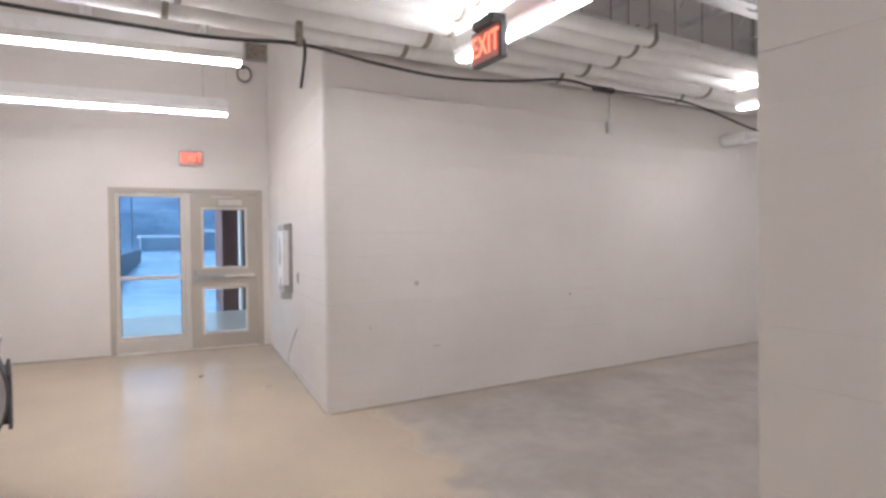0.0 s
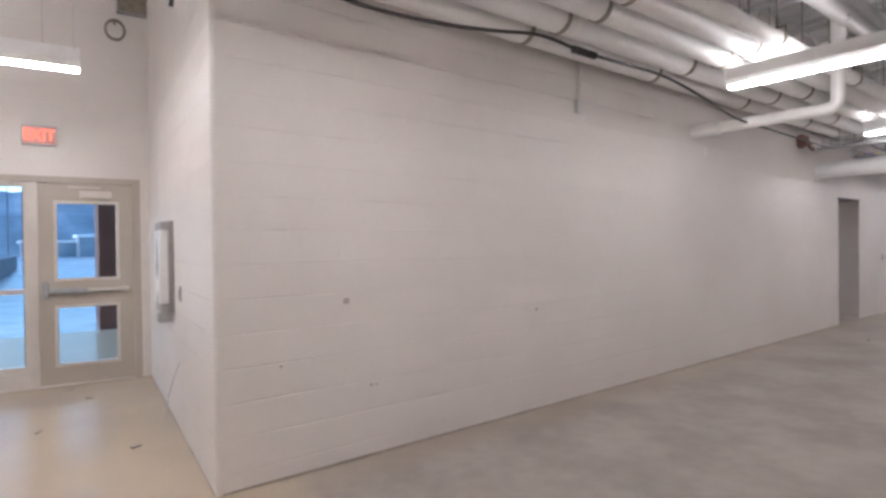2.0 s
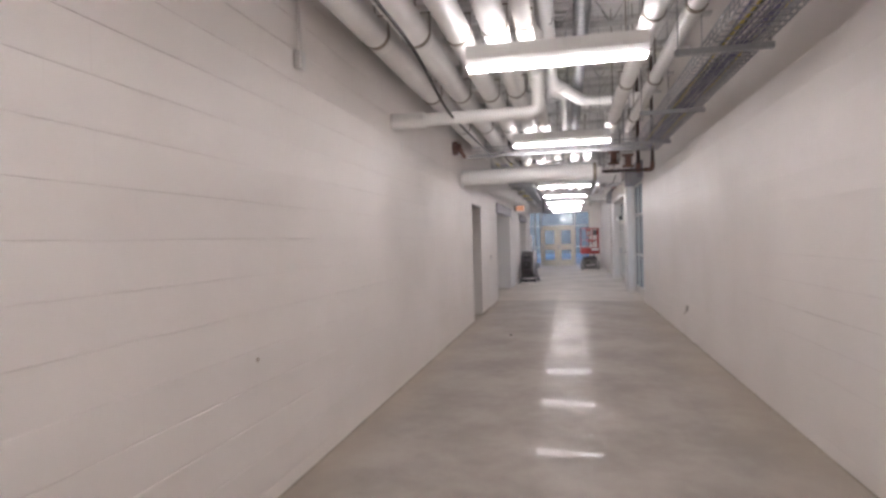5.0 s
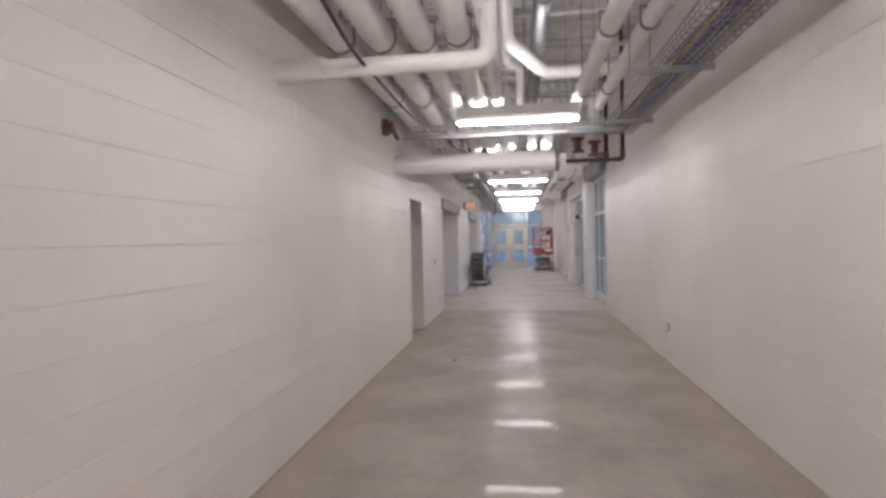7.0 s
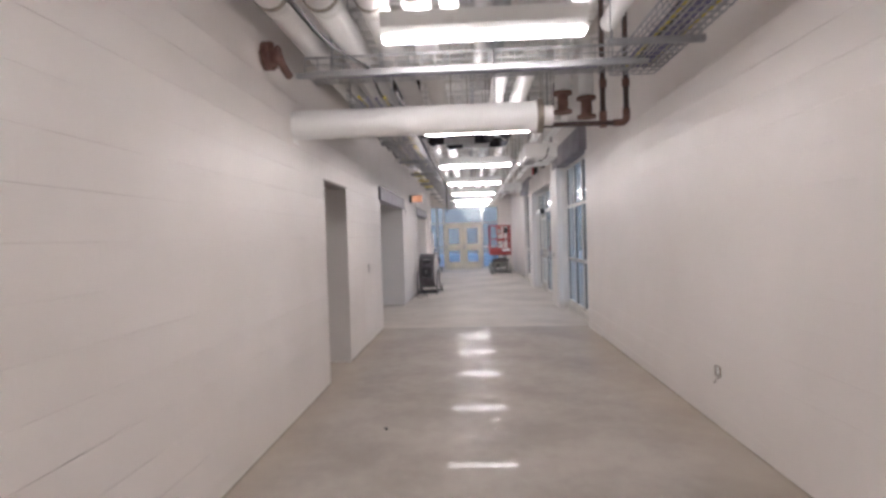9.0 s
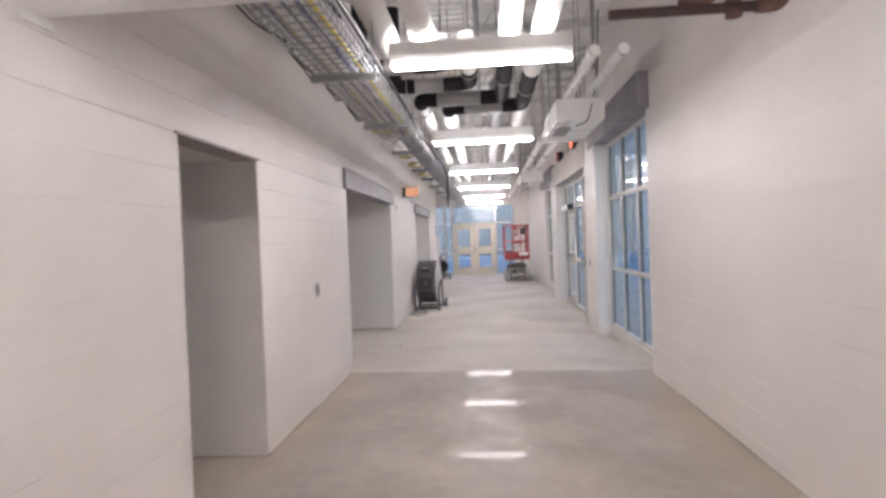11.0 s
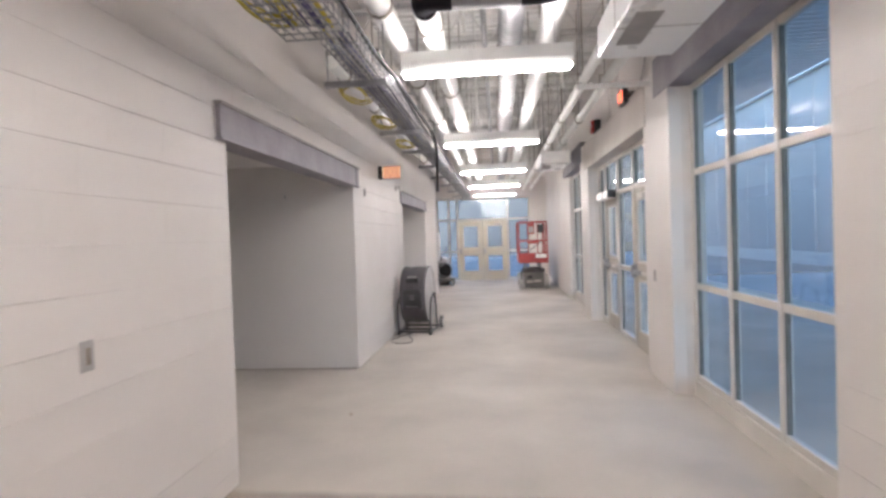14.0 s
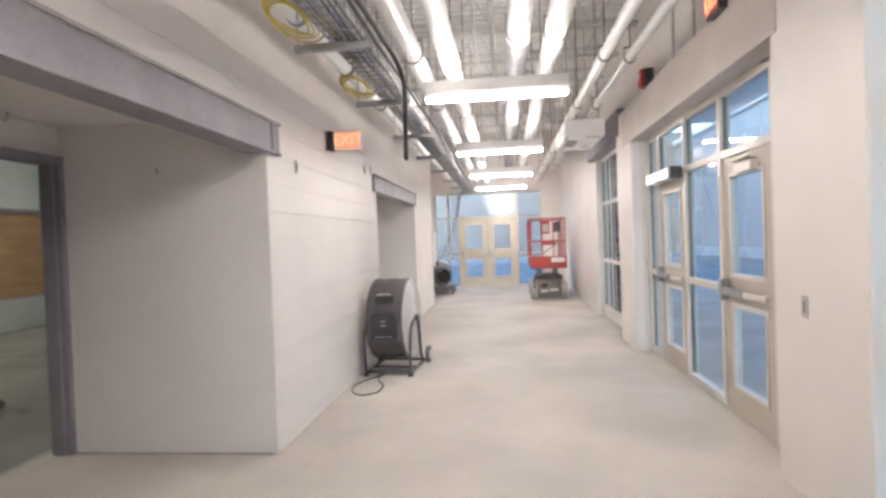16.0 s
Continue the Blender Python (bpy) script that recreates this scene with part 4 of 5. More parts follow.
part("wire", tube([(0, 0, 0), (0, 0, -0.04), (0.05, 0.06, -0.05), (0.05, 0.1, -0.03)], 0.005, 6), GALV, hk)
solid("debris", box(-0.02, 0.02, -0.012, 0.012, 0, 0.012, 0.004), BLACK, "small dark scrap on the polished floor", "debris", m=pose(8.72, -0.8, 0, 0, 0, 25))

for k, (x, y, a) in enumerate(SCRAPS):
    solid("debris", box(-0.035, 0.035, -0.015, 0.015, 0, 0.008, 0.003), SEAL, "small flat dirty scrap on the concrete floor", "debris", "floor scraps", m=pose(x, y, 0, 0, 0, a))
tp = thing("strut_channel", "painted strut bracket carrying two slim pipes from the wall", "bracket", m=pose(16.4, 0, 3.015))
part("channel", box(-0.025, 0.025, -3.245, -2.52, -0.05, -0.002, 0.004), JOIST, tp)
part("foot_plate", box(-0.05, 0.05, -3.355, -3.247, -0.10, 0.05, 0.004), JOIST, tp)
part("threaded_rod", tube([(0, -2.56, -0.05), (0, -2.56, DECK_Z + 0.02 - 3.015)], 0.006, 6), GALV, tp)
plate("wall_switch", TURNED @ pose(-0.001, 1.33, 1.08, 0, 0, -90), 0.07, 0.12, "grey steel switch plate beside the wall unit", "switch")
cable([(-0.48, 1.62, 4.55), (-0.475, 1.60, 3.4), (-0.478, 1.595, 2.90)], 0.006, "thin white cord hanging in the entrance hall", WHITEC, soft=0.2)
hb = thing("junction_box", "dark grey steel box high on the hall wall", "junction box", m=TURNED @ pose(-0.14, 3.752, 4.12))
part("box", box(-0.15, 0.15, -0.09, 0.0, -0.12, 0.12, 0.006), GREYP, hb)
part("cover", box(-0.14, 0.14, -0.096, -0.091, -0.11, 0.11, 0.002), mat_hanger, hb)
cable([(0.163, 1.413, 0.53), (0.15, 1.47, 0.46), (0.119, 1.58, 0.256), (0.135, 1.72, 0.08), (0.148, 1.81, 0.006)], 0.0035, "thin grey cord hanging from the hall wall to the floor", GREYP, soft=0.08)

# flat panel on the hall's side wall
pn = thing("wall_heater", "tall white wall unit with grey ends", "wall unit", m=TURNED @ pose(0, 1.87, 0, 0, 0, -90))
part("back", box(-0.17, 0.17, -0.04, 0.0, 0.90, 1.66, 0.006), GREYP, pn)
part("cover", box(-0.19, 0.19, -0.11, -0.042, 0.98, 1.58, 0.01), LAMPWHITE, pn)
part("end_cap", box(-0.19, 0.19, -0.10, -0.042, 1.585, 1.65, 0.008), GREYP, pn)
part("end_cap", box(-0.19, 0.19, -0.10, -0.042, 0.90, 0.975, 0.008), GREYP, pn)
part("bracket", box(0.05, 0.2, -0.12, -0.02, 0.83, 0.9, 0.006), GREYP, pn)


# hung air units by the windows
def air_unit(m, lx, wy, hz, label):
    u = thing("fan_coil_unit", label, "air unit", "hung air units", m=m)
    part("casing", box(0, lx, -wy, 0, 0, hz, 0.012), LAMPWHITE, u)
    bm = bmesh.new()
    for k in range(15):
        box(0.36 + 0.036 * k, 0.378 + 0.036 * k, -0.21, -0.06, -0.010, 0.004, bm=bm)
    part("grille", bm, GREYP, u, "grey slotted grille")
    part("seam", box(lx * 0.5, lx * 0.5 + 0.006, -wy - 0.004, 0.004, -0.004, hz + 0.004), GREYP, u)
    for x in (0.1, lx - 0.1):
        for y in (-wy + 0.06, -0.06):
            part("threaded_rod", tube([(x, y, hz), (x, y, DECK_Z + 0.02 - m.translation.z)], 0.006, 6), GALV, u)
    return u


air_unit(pose(13.3, -2.40, 2.70), 1.2, 0.50, 0.23, "white hung fan coil box by the window lintel")
air_unit(pose(20.9, -2.50, 2.78), 1.30, 0.52, 0.22, "white hung fan coil box by the window lintel")
cable([(13.5, -2.9, 3.9), (13.45, -2.86, 3.2), (13.35, -2.80, 2.95), (13.2, -2.70, 2.66), (13.3, -2.6, 2.64)], 0.007, "thin black thermostat cable over the air unit")
pipe([(12.7, -2.68, DECK_Z + 0.02), (12.7, -2.68, 3.05)], 0.012, GALV, "thin valve drop with red tag", bands=False, seg=8)
for x in (18.3, 18.9):
    pipe([(x, -3.33, 3.07), (x, -3.33, 4.5)], 0.013, WALL, "white painted conduit on the wall", bands=False, seg=8)
cable([(17.25, -3.22, 3.1), (17.0, -3.28, 3.05), (16.85, -3.33, 3.4), (16.9, -3.33, 4.4)], 0.008, "thin grey cable to the exit sign", GREYP)


# ---- glazing and doors ----
def pane(x0, x1, z0, z1, parent, room):
    """A glass pane; room is the side (local y) that mirrors the lamps."""
    p = part("pane", box(x0, x1, -0.004, 0.004, z0, z1), GLASS, parent, "clear glass pane")
    p.data.materials.append(GLASS_FAR)
    for f in p.data.polygons:
        f.material_index = 0 if f.normal.y * room > 0.5 else 1
    p.visible_shadow = False
    return p


def glazing(name, m, xs, zs, label, mull=0.05, depth=0.11, sill=0.0, skip=(), kind="structure", category="window", room=-1):
    """Aluminium framing in local x-z, panes between: xs and zs are the member centres."""
    g = thing(name, label, category, kind=kind, m=m)
    h = mull / 2
    for k, x in enumerate(xs):
        part("mullion", box(x - h, x + h, -depth / 2, depth / 2, zs[0] - h, zs[-1] + h, 0.004), ALU, g)
    for a, b in zip(xs, xs[1:]):
        for j, z in enumerate(zs):
            if (round(a, 2), j) in skip:
                continue
            part("rail", box(a + h, b - h, -depth / 2 + 0.006, depth / 2 - 0.006, z - h, z + h, 0.004), ALU, g)
        for j, (z0, z1) in enumerate(zip(zs, zs[1:])):
            if (round(a, 2), "p%d" % j) in skip:
                continue
            pane(a + h - 0.004, b - h + 0.004, z0 + h - 0.004, z1 - h + 0.004, g, room)
            bm = bmesh.new()
            for u0, u1, w0, w1 in ((a + h, a + h + 0.008, z0 + h, z1 - h), (b - h - 0.008, b - h, z0 + h, z1 - h)):
                box(u0, u1, 0.006, 0.014, w0, w1, bm=bm)
                box(u0, u1, -0.014, -0.006, w0, w1, bm=bm)
            part("gasket", bm, BLACK, g, "black glazing gasket")
    if sill:
        part("sill", box(xs[0] - h, xs[-1] + h, -depth / 2 - 0.01, depth / 2 + 0.01, 0, sill, 0.006), ALU, g)
    return g


def glazed_leaf(name, m, w, h, label, material=None, bar=True, closer=True, hinge=1, face=1, low=(0.22, 0.82), high=(1.12, 1.92), stile=0.16, kind="structure", pad=None):
    """A door leaf with an upper and a lower light, local x from 0 to w; its room side towards local -y."""
    material = material or DOORPAINT
    d = thing(name, label, "door", kind=kind, m=m)
    rects = [(0, w, 0.01, h)]
    for z0, z1 in (low, high):
        rects = minus(rects, (stile, w - stile, z0, z1))
    body = part("leaf", slab(rects, -0.022, 0.022), material, d)
    for z0, z1 in (low, high):
        bm = bmesh.new()
        for u0, u1, w0, w1 in ((stile - 0.025, w - stile + 0.025, z0 - 0.025, z0 + 0.006), (stile - 0.025, w - stile + 0.025, z1 - 0.006, z1 + 0.025),
                               (stile - 0.025, stile + 0.006, z0 + 0.006, z1 - 0.006), (w - stile - 0.006, w - stile + 0.025, z0 + 0.006, z1 - 0.006)):
            box(u0, u1, -0.032, 0.032, w0, w1, 0.004, bm)
        part("glazing_bead", bm, ALU, d, "light glazing bead")
        pane(stile, w - stile, z0, z1, d, -1)
    if bar:
        b = part("push_bar", box(w * 0.5, w - 0.05, -0.072, -0.05, 0.977, 1.013, 0.006), ALU, d, "pale push bar end")
        part("push_pad", box(0.08, w * 0.5 - 0.002, -0.084, -0.05, 0.968, 1.022, 0.008), pad or GALV, b, "" if pad else "satin steel push pad")
        x = 0.03 if hinge > 0 else w - 0.1
        part("lock_case", box(x, x + 0.055, -0.10, -0.023, 0.92, 1.09, 0.012), GALV, b, "steel lock case")
        part("end_bracket", box(w - 0.12 if hinge > 0 else 0.06, w - 0.06 if hinge > 0 else 0.12, -0.06, -0.023, 0.97, 1.02, 0.004), ALU, b)
    if closer:
        x = w * 0.42
        c = part("closer", box(x, x + 0.30, -0.085, -0.024, h - 0.15, h - 0.075, 0.008), ALU, d, "grey door closer")
        bm = box(x - 0.10, x + 0.2, -0.065, -0.045, h - 0.045, h - 0.03, 0.003)
        part("arm", bm, ALU, c)
    return d


# entrance: a fixed light and a leaf
fr = thing("door_1", "beige painted steel entrance frame with threshold", "door frame", kind="structure", m=TURNED @ pose(0, 3.77, 0))
part("jamb", box(-2.0, -1.93, -0.02, 0.14, 0, 2.195, 0.004), DOORPAINT, fr)
part("jamb", box(-0.16, -0.09, -0.02, 0.14, 0, 2.195, 0.004), DOORPAINT, fr)
part("head", box(-1.93, -0.16, -0.02, 0.14, 2.13, 2.195, 0.004), DOORPAINT, fr)
part("mullion", box(-1.10, -1.03, -0.02, 0.14, 0, 2.13, 0.004), ALU, fr)
part("threshold", box(-1.93, -0.16, -0.03, 0.15, 0.0, 0.012, 0.003), ALU, fr)
glazing("window_1", TURNED @ pose(0, 3.83, 0), (-1.905, -1.128), (0.20, 1.0, 2.105), "tall fixed glass light in an aluminium frame", 0.05, 0.08, 0.175)
glazed_leaf("door_2", TURNED @ pose(-1.03, 3.80, 0), 0.87, 2.125, "closed beige painted door with two glass lights")

# windows of the south wall
for k, (a, b) in enumerate(((13.5, 15.85), (21.4, 23.9))):
    w = (b - a - 0.053) / 2.72
    xs = (a + 0.0265, a + 0.0265 + w * 0.86, a + 0.0265 + w * 1.79, b - 0.0265)
    glazing("window_%d" % (k + 2), pose(0, -3.475, 0), xs, (0.165, 1.0, 2.025, 2.79), "tall aluminium window of nine clear panes", 0.055, 0.065, 0.138, room=1)

# side doors
X = (17.02, 17.15, 18.095, 19.035, 19.985, 20.47)
glazing("window_4", pose(0, -3.475, 0), X, (0.06, 1.0, 2.09, 2.59), "aluminium storefront with transom and side lights", 0.06, 0.09, room=1,
        skip={(17.15, 0), (17.15, 1), (19.03, 0), (19.03, 1), (19.04, 0), (19.04, 1), (17.15, "p0"), (17.15, "p1"), (19.03, "p0"), (19.03, "p1"), (19.04, "p0"), (19.04, "p1")})
solid("trim", box(16.75, 16.99, -3.54, -3.42, 0, 2.62, 0.004), ALU, "aluminium filler beside the storefront", "trim", kind="structure")
LEAFW = 0.878
for k, x in enumerate((17.182 + LEAFW, 19.067 + LEAFW)):
    glazed_leaf("door_%d" % (k + 3), pose(x, -3.47, 0, 0, 0, 180), LEAFW, 2.05, "closed pale aluminium door with two glass lights", closer=(k == 0), low=(0.25, 0.88), high=(1.13, 1.9), stile=0.15)
op = thing("door_operator", "white automatic door operator with a black end", "door operator", m=pose(19.05, -3.41, 2.07))
part("cover", box(0.06, 0.95, 0.0, 0.11, -0.055, 0.055, 0.008), LAMPWHITE, op)
part("end_cap", box(-0.05, 0.058, 0.0, 0.112, -0.057, 0.057, 0.006), BLACK, op, "black end cap")

# far end: glazed wall with double doors
E_X = (0.03, 0.42, 0.72, 2.44, 3.17)
E0 = pose(30.26, 0.4, 0, 0, 0, -90)
glazing("window_5", E0, E_X, (0.06, 1.0, 2.08, 2.80), "aluminium glazed end wall with transom lights", 0.06, 0.12,
        skip={(0.72, 0), (0.72, 1), (0.72, "p0"), (0.72, "p1")})
CREAM = mat("cream_door_paint", (0.66, 0.62, 0.51), (0.60, 0.56, 0.46), rough=0.4)
for k, x in enumerate((0.755, 1.585)):
    glazed_leaf("door_%d" % (k + 5), E0 @ pose(x, 0, 0), 0.82, 2.04, "closed cream painted door of a pair", CREAM, closer=(k == 1), low=(0.33, 0.86), high=(1.14, 1.86), stile=0.165, pad=CREAM)


# ---- drum fan ----
GRILLE = mat("grey_fan_guard", (0.58, 0.555, 0.54), (0.48, 0.46, 0.445), rough=0.45, metal=0.1, scale=6)
FANBODY = mat("dusty_black_enamel", (0.065, 0.06, 0.065), (0.11, 0.10, 0.105), rough=0.42, scale=5, fine=60)
TYRE = mat("grey_rubber", (0.2, 0.19, 0.185), (0.15, 0.145, 0.14), rough=0.7)


def drum_fan(m, label):
    """Axis along local y, guard towards -y, standing on z = 0."""
    f = thing("drum_fan", label, "fan", "drum fans", m=m)
    R, D, zc = 0.455, 0.385, 0.60
    bm = bmesh.new()
    seg = 48
    prof = ((R - 0.03, -D / 2), (R, -D / 2 - 0.012), (R + 0.008, -D / 2 + 0.02), (R - 0.004, -D / 2 + 0.05), (R - 0.004, -0.05), (R + 0.004, -0.03), (R + 0.004, 0.03), (R - 0.004, 0.05), (R - 0.004, D / 2 - 0.05), (R + 0.008, D / 2 - 0.02), (R, D / 2 + 0.012), (R - 0.03, D / 2))
    loops = [[bm.verts.new((r * math.cos(a), y, zc + r * math.sin(a))) for r, y in prof] for a in (2 * math.pi * k / seg for k in range(seg))]
    for k in range(seg):
        p, q = loops[k], loops[(k + 1) % seg]
        for j in range(len(prof) - 1):
            bm.faces.new((p[j], q[j], q[j + 1], p[j + 1])).smooth = True
    part("drum", bm, FANBODY, f)
    for s in (-1, 1):
        # a dense wire guard, lathed in fine ridges
        bm, rows, n = bmesh.new(), [], 40
        for j in range(45):
            r = 0.03 + 0.0095 * j
            rows.append((r, s * (D / 2 + 0.012 + 0.03 * (1 - (r / R) ** 2) + (0.006 if j % 2 else 0.0))))
        loops = [[bm.verts.new((r * math.cos(a), y, zc + r * math.sin(a))) for r, y in rows] for a in (2 * math.pi * k / n for k in range(n))]
        for k in range(n):
            p, q = loops[k], loops[(k + 1) % n]
            for j in range(len(rows) - 1):
                bm.faces.new((p[j], q[j], q[j + 1], p[j + 1]))
        g = part("guard", bm, GRILLE, f, "grey wire guard")
        part("badge", tube([(0, s * (D / 2 + 0.03), zc), (0, s * (D / 2 + 0.05), zc)], 0.05, 24), GRILLE, g)
        for j in range(6):
            a = math.pi * j / 3 + 0.2
            part("spoke", tube([(0.05 * math.cos(a), s * (D / 2 + 0.05), zc + 0.05 * math.sin(a)), (0.44 * math.cos(a), s * (D / 2 + 0.018), zc + 0.44 * math.sin(a))], 0.006, 5), GRILLE, g)
    bm = bmesh.new()
    for j in range(4):
        a = math.pi / 2 * j
        c, s = math.cos(a), math.sin(a)
        v = [bm.verts.new((c * r - s * w, y, zc + s * r + c * w)) for r, w, y in ((0.08, -0.05, -0.04), (0.08, 0.05, 0.04), (0.41, 0.12, 0.05), (0.41, -0.10, -0.05))]
        bm.faces.new(v)
    part("blades", bm, GRILLE, f)
    part("motor", tube([(0, -0.09, zc), (0, 0.13, zc)], 0.1, 20), FANBODY, f)
    part("back_disc", tube([(0, 0.02, zc), (0, 0.024, zc)], R - 0.035, 40), GRILLE, f)
    # control panel, handle and vents on the drum's side
    part("control_panel", box(-R - 0.02, -R + 0.04, -0.15, 0.15, zc - 0.18, zc + 0.12, 0.02), BLACK, f, "black control panel")
    bm = tube(rounded([(-0.375, -0.07, zc + 0.27), (-0.43, -0.07, zc + 0.31), (-0.43, 0.07, zc + 0.31), (-0.375, 0.07, zc + 0.27)], 0.03), 0.012, 8)
    part("handle", bm, GREYP, f, "grey carrying handle")
    part("handle_recess", box(-0.425, -0.36, -0.10, 0.10, zc + 0.22, zc + 0.30, 0.01), BLACK, f)
    for k in range(4):
        part("marking", box(-R - 0.024, -R - 0.018, -0.09 + 0.05 * k, -0.06 + 0.05 * k, zc - 0.15, zc - 0.14), GREYP, f, "small pale marking")
    for k in range(2):
        part("marking", box(-R - 0.024, -R - 0.018, -0.03, 0.03, zc + 0.02 - 0.05 * k, zc + 0.03 - 0.05 * k), GREYP, f, "small pale marking")
    hoop = [(-R - 0.012, 0.165 * math.cos(a), zc - 0.02 + 0.19 * math.sin(a)) for a in [math.pi * j / 14 for j in range(15)]]
    part("panel_hoop", tube([(-R - 0.012, 0.165, zc - 0.20)] + hoop + [(-R - 0.012, -0.165, zc - 0.20)], 0.012, 8), FANBODY, f)
    # tube stand
    for s in (-1, 1):
        bm = tube(rounded([(-0.34, s * 0.255, 0.04), (0.34, s * 0.255, 0.04)], 0.05), 0.017, 10)
        tube(rounded([(-0.34, s * 0.255, 0.04), (-0.37, s * 0.262, 0.32), (-0.30, s * 0.265, 0.56), (-0.02, s * 0.265, 0.62)], 0.12), 0.017, 10, bm)
        tube(rounded([(0.32, s * 0.255, 0.04), (0.14, s * 0.262, 0.14), (0.03, s * 0.265, 0.62)], 0.08), 0.017, 10, bm)
        part("stand_side", bm, FANBODY, f)
        part("pivot", tube([(0, s * 0.20, zc), (0, s * 0.285, zc)], 0.035, 16), FANBODY, f)
    for x in (-0.34, 0.34, -0.08):
        part("cross_bar", tube([(x, -0.255, 0.045), (x, 0.255, 0.045)], 0.016, 10), FANBODY, f)
    for s in (-1, 1):
        w = part("wheel", ring((0.37, s * 0.30, 0.10), "y", 0.055, 0.045, 0.04, 24), TYRE, f, "grey rubber wheel")
        part("hub", tube([(0.37, s * 0.27, 0.10), (0.37, s * 0.33, 0.10)], 0.057, 18), ALU, w)
        part("foot", box(-0.37, -0.31, s * 0.255 - 0.025, s * 0.255 + 0.025, 0.0, 0.03, 0.006), BLACK, f)
    return f


fan = drum_fan(pose(19.71, -0.365, 0, 0, 0, -5), "black drum fan on a wheeled tube stand by the wall")
fan2 = copy_thing(fan, pose(-2.55, -0.42, 0, 0, 0, 188))
fan2["label"] = "black drum fan at the edge of the entrance hall"
cable([(19.32, -0.3, 0.03), (19.15, -0.12, 0.006), (18.95, -0.05, 0.006), (18.68, -0.10, 0.006), (18.55, -0.24, 0.006), (18.68, -0.38, 0.006), (18.98, -0.37, 0.006), (19.14, -0.26, 0.006), (19.45, -0.24, 0.02)], 0.0055, "thin black fan cord looped on the floor", soft=0.2, name="power_cord")


# ---- scissor lift ----
LIFTRED = mat("faded_red_paint", (0.36, 0.045, 0.042), (0.28, 0.04, 0.036), rough=0.42, scale=4, fine=50)
LIFTGREY = mat("dusty_grey_paint", (0.26, 0.25, 0.235), (0.17, 0.165, 0.155), rough=0.55, scale=4, fine=50)


TYREPALE = mat("pale_solid_rubber", (0.46, 0.445, 0.42), (0.36, 0.35, 0.33), rough=0.7, scale=5)


def scissor_lift(m):
    """Long side along local x, near end at x = 0; width along y."""
    f = thing("scissor_lift", "small red and grey scissor lift, lowered, dusty", "scissor lift", m=m)
    L, W = 1.65, 0.82
    part("chassis", box(0.10, L - 0.05, -W / 2 + 0.14, W / 2 - 0.14, 0.10, 0.52, 0.03), LIFTGREY, f)
    for y in (-0.27, 0.23):
        part("bumper_post", box(0.0, 0.06, y, y + 0.04, 0.07, 0.46, 0.008), LIFTGREY, f)
    part("bumper", box(-0.02, 0.06, -0.27, 0.27, 0.05, 0.10, 0.012), LIFTGREY, f)
    part("end_panel", box(0.03, 0.10, -0.22, 0.22, 0.14, 0.44, 0.02), LIFTGREY, f)
    part("cover", box(-0.02, 0.30, -0.30, 0.30, 0.46, 0.57, 0.03), FANBODY, f, "dark dusty power pack cover")
    part("control_box", box(0.0, 0.03, 0.05, 0.17, 0.29, 0.37, 0.008), BLACK, f)
    part("pocket", box(0.01, 0.03, -0.2, 0.0, 0.19, 0.25, 0.004), ALU, f)
    part("pocket", box(0.01, 0.03, 0.04, 0.2, 0.17, 0.23, 0.004), ALU, f)
    for x in (0.17, L - 0.3):
        for s in (-1, 1):
            w = part("wheel", ring((x, s * (W / 2 - 0.055), 0.195), "y", 0.11, 0.085, 0.12, 28), TYREPALE, f, "pale grey solid tyre")
            part("rim", tube([(x, s * (W / 2 - 0.10), 0.195), (x, s * (W / 2 - 0.012), 0.195)], 0.112, 22), LIFTGREY, w)
    for k in range(3):
        for s in (-1, 1):
            z0, z1 = 0.57 + 0.045 * k, 0.61 + 0.045 * k
            bm = tube([(0.12, s * 0.2, z0 if k % 2 else z1), (L - 0.15, s * 0.2, z1 if k % 2 else z0)], 0.028, 4)
            part("scissor_arm", bm, FANBODY, f)
    part("deck", box(-0.02, L, -W / 2, W / 2, 0.74, 0.82, 0.012), LIFTRED, f, "red platform deck")
    part("apron", box(-0.03, -0.005, -W / 2, W / 2, 0.72, 1.0, 0.006), LIFTRED, f, "red end plate")
    part("side_apron", box(0.0, L, W / 2 - 0.02, W / 2, 0.82, 0.97, 0.004), LIFTRED, f)
    part("side_apron", box(0.0, L, -W / 2, -W / 2 + 0.02, 0.82, 0.97, 0.004), LIFTRED, f)
    part("white_decal", box(-0.036, -0.031, -0.36, -0.06, 0.86, 0.97, 0.001), LAMPWHITE, f, "white blank plate")
    for x in (0.0, 0.55, 1.1, L - 0.03):
        for s in (-1, 1):
            part("post", tube([(x, s * (W / 2 - 0.02), 0.82), (x, s * (W / 2 - 0.02), 1.87)], 0.017, 10), LIFTRED, f)
    for y in (-0.12, 0.14):
        part("post", tube([(0.0, y, 0.82), (0.0, y, 1.87)], 0.014, 8), LIFTRED, f)
    for z in (1.34, 1.87):
        part("rail", tube(rounded([(0, -W / 2 + 0.02, z), (0, W / 2 - 0.02, z), (L - 0.03, W / 2 - 0.02, z), (L - 0.03, -W / 2 + 0.02, z), (0, -W / 2 + 0.02, z)], 0.04), 0.017, 10), LIFTRED, f)
    part("brace", tube([(0.3, -0.3, 1.34), (0.3, 0.22, 0.98)], 0.012, 8), FANBODY, f)
    c = part("controller", box(0.02, 0.14, -0.05, 0.16, 1.52, 1.82, 0.015), LIFTRED, f, "red control station")
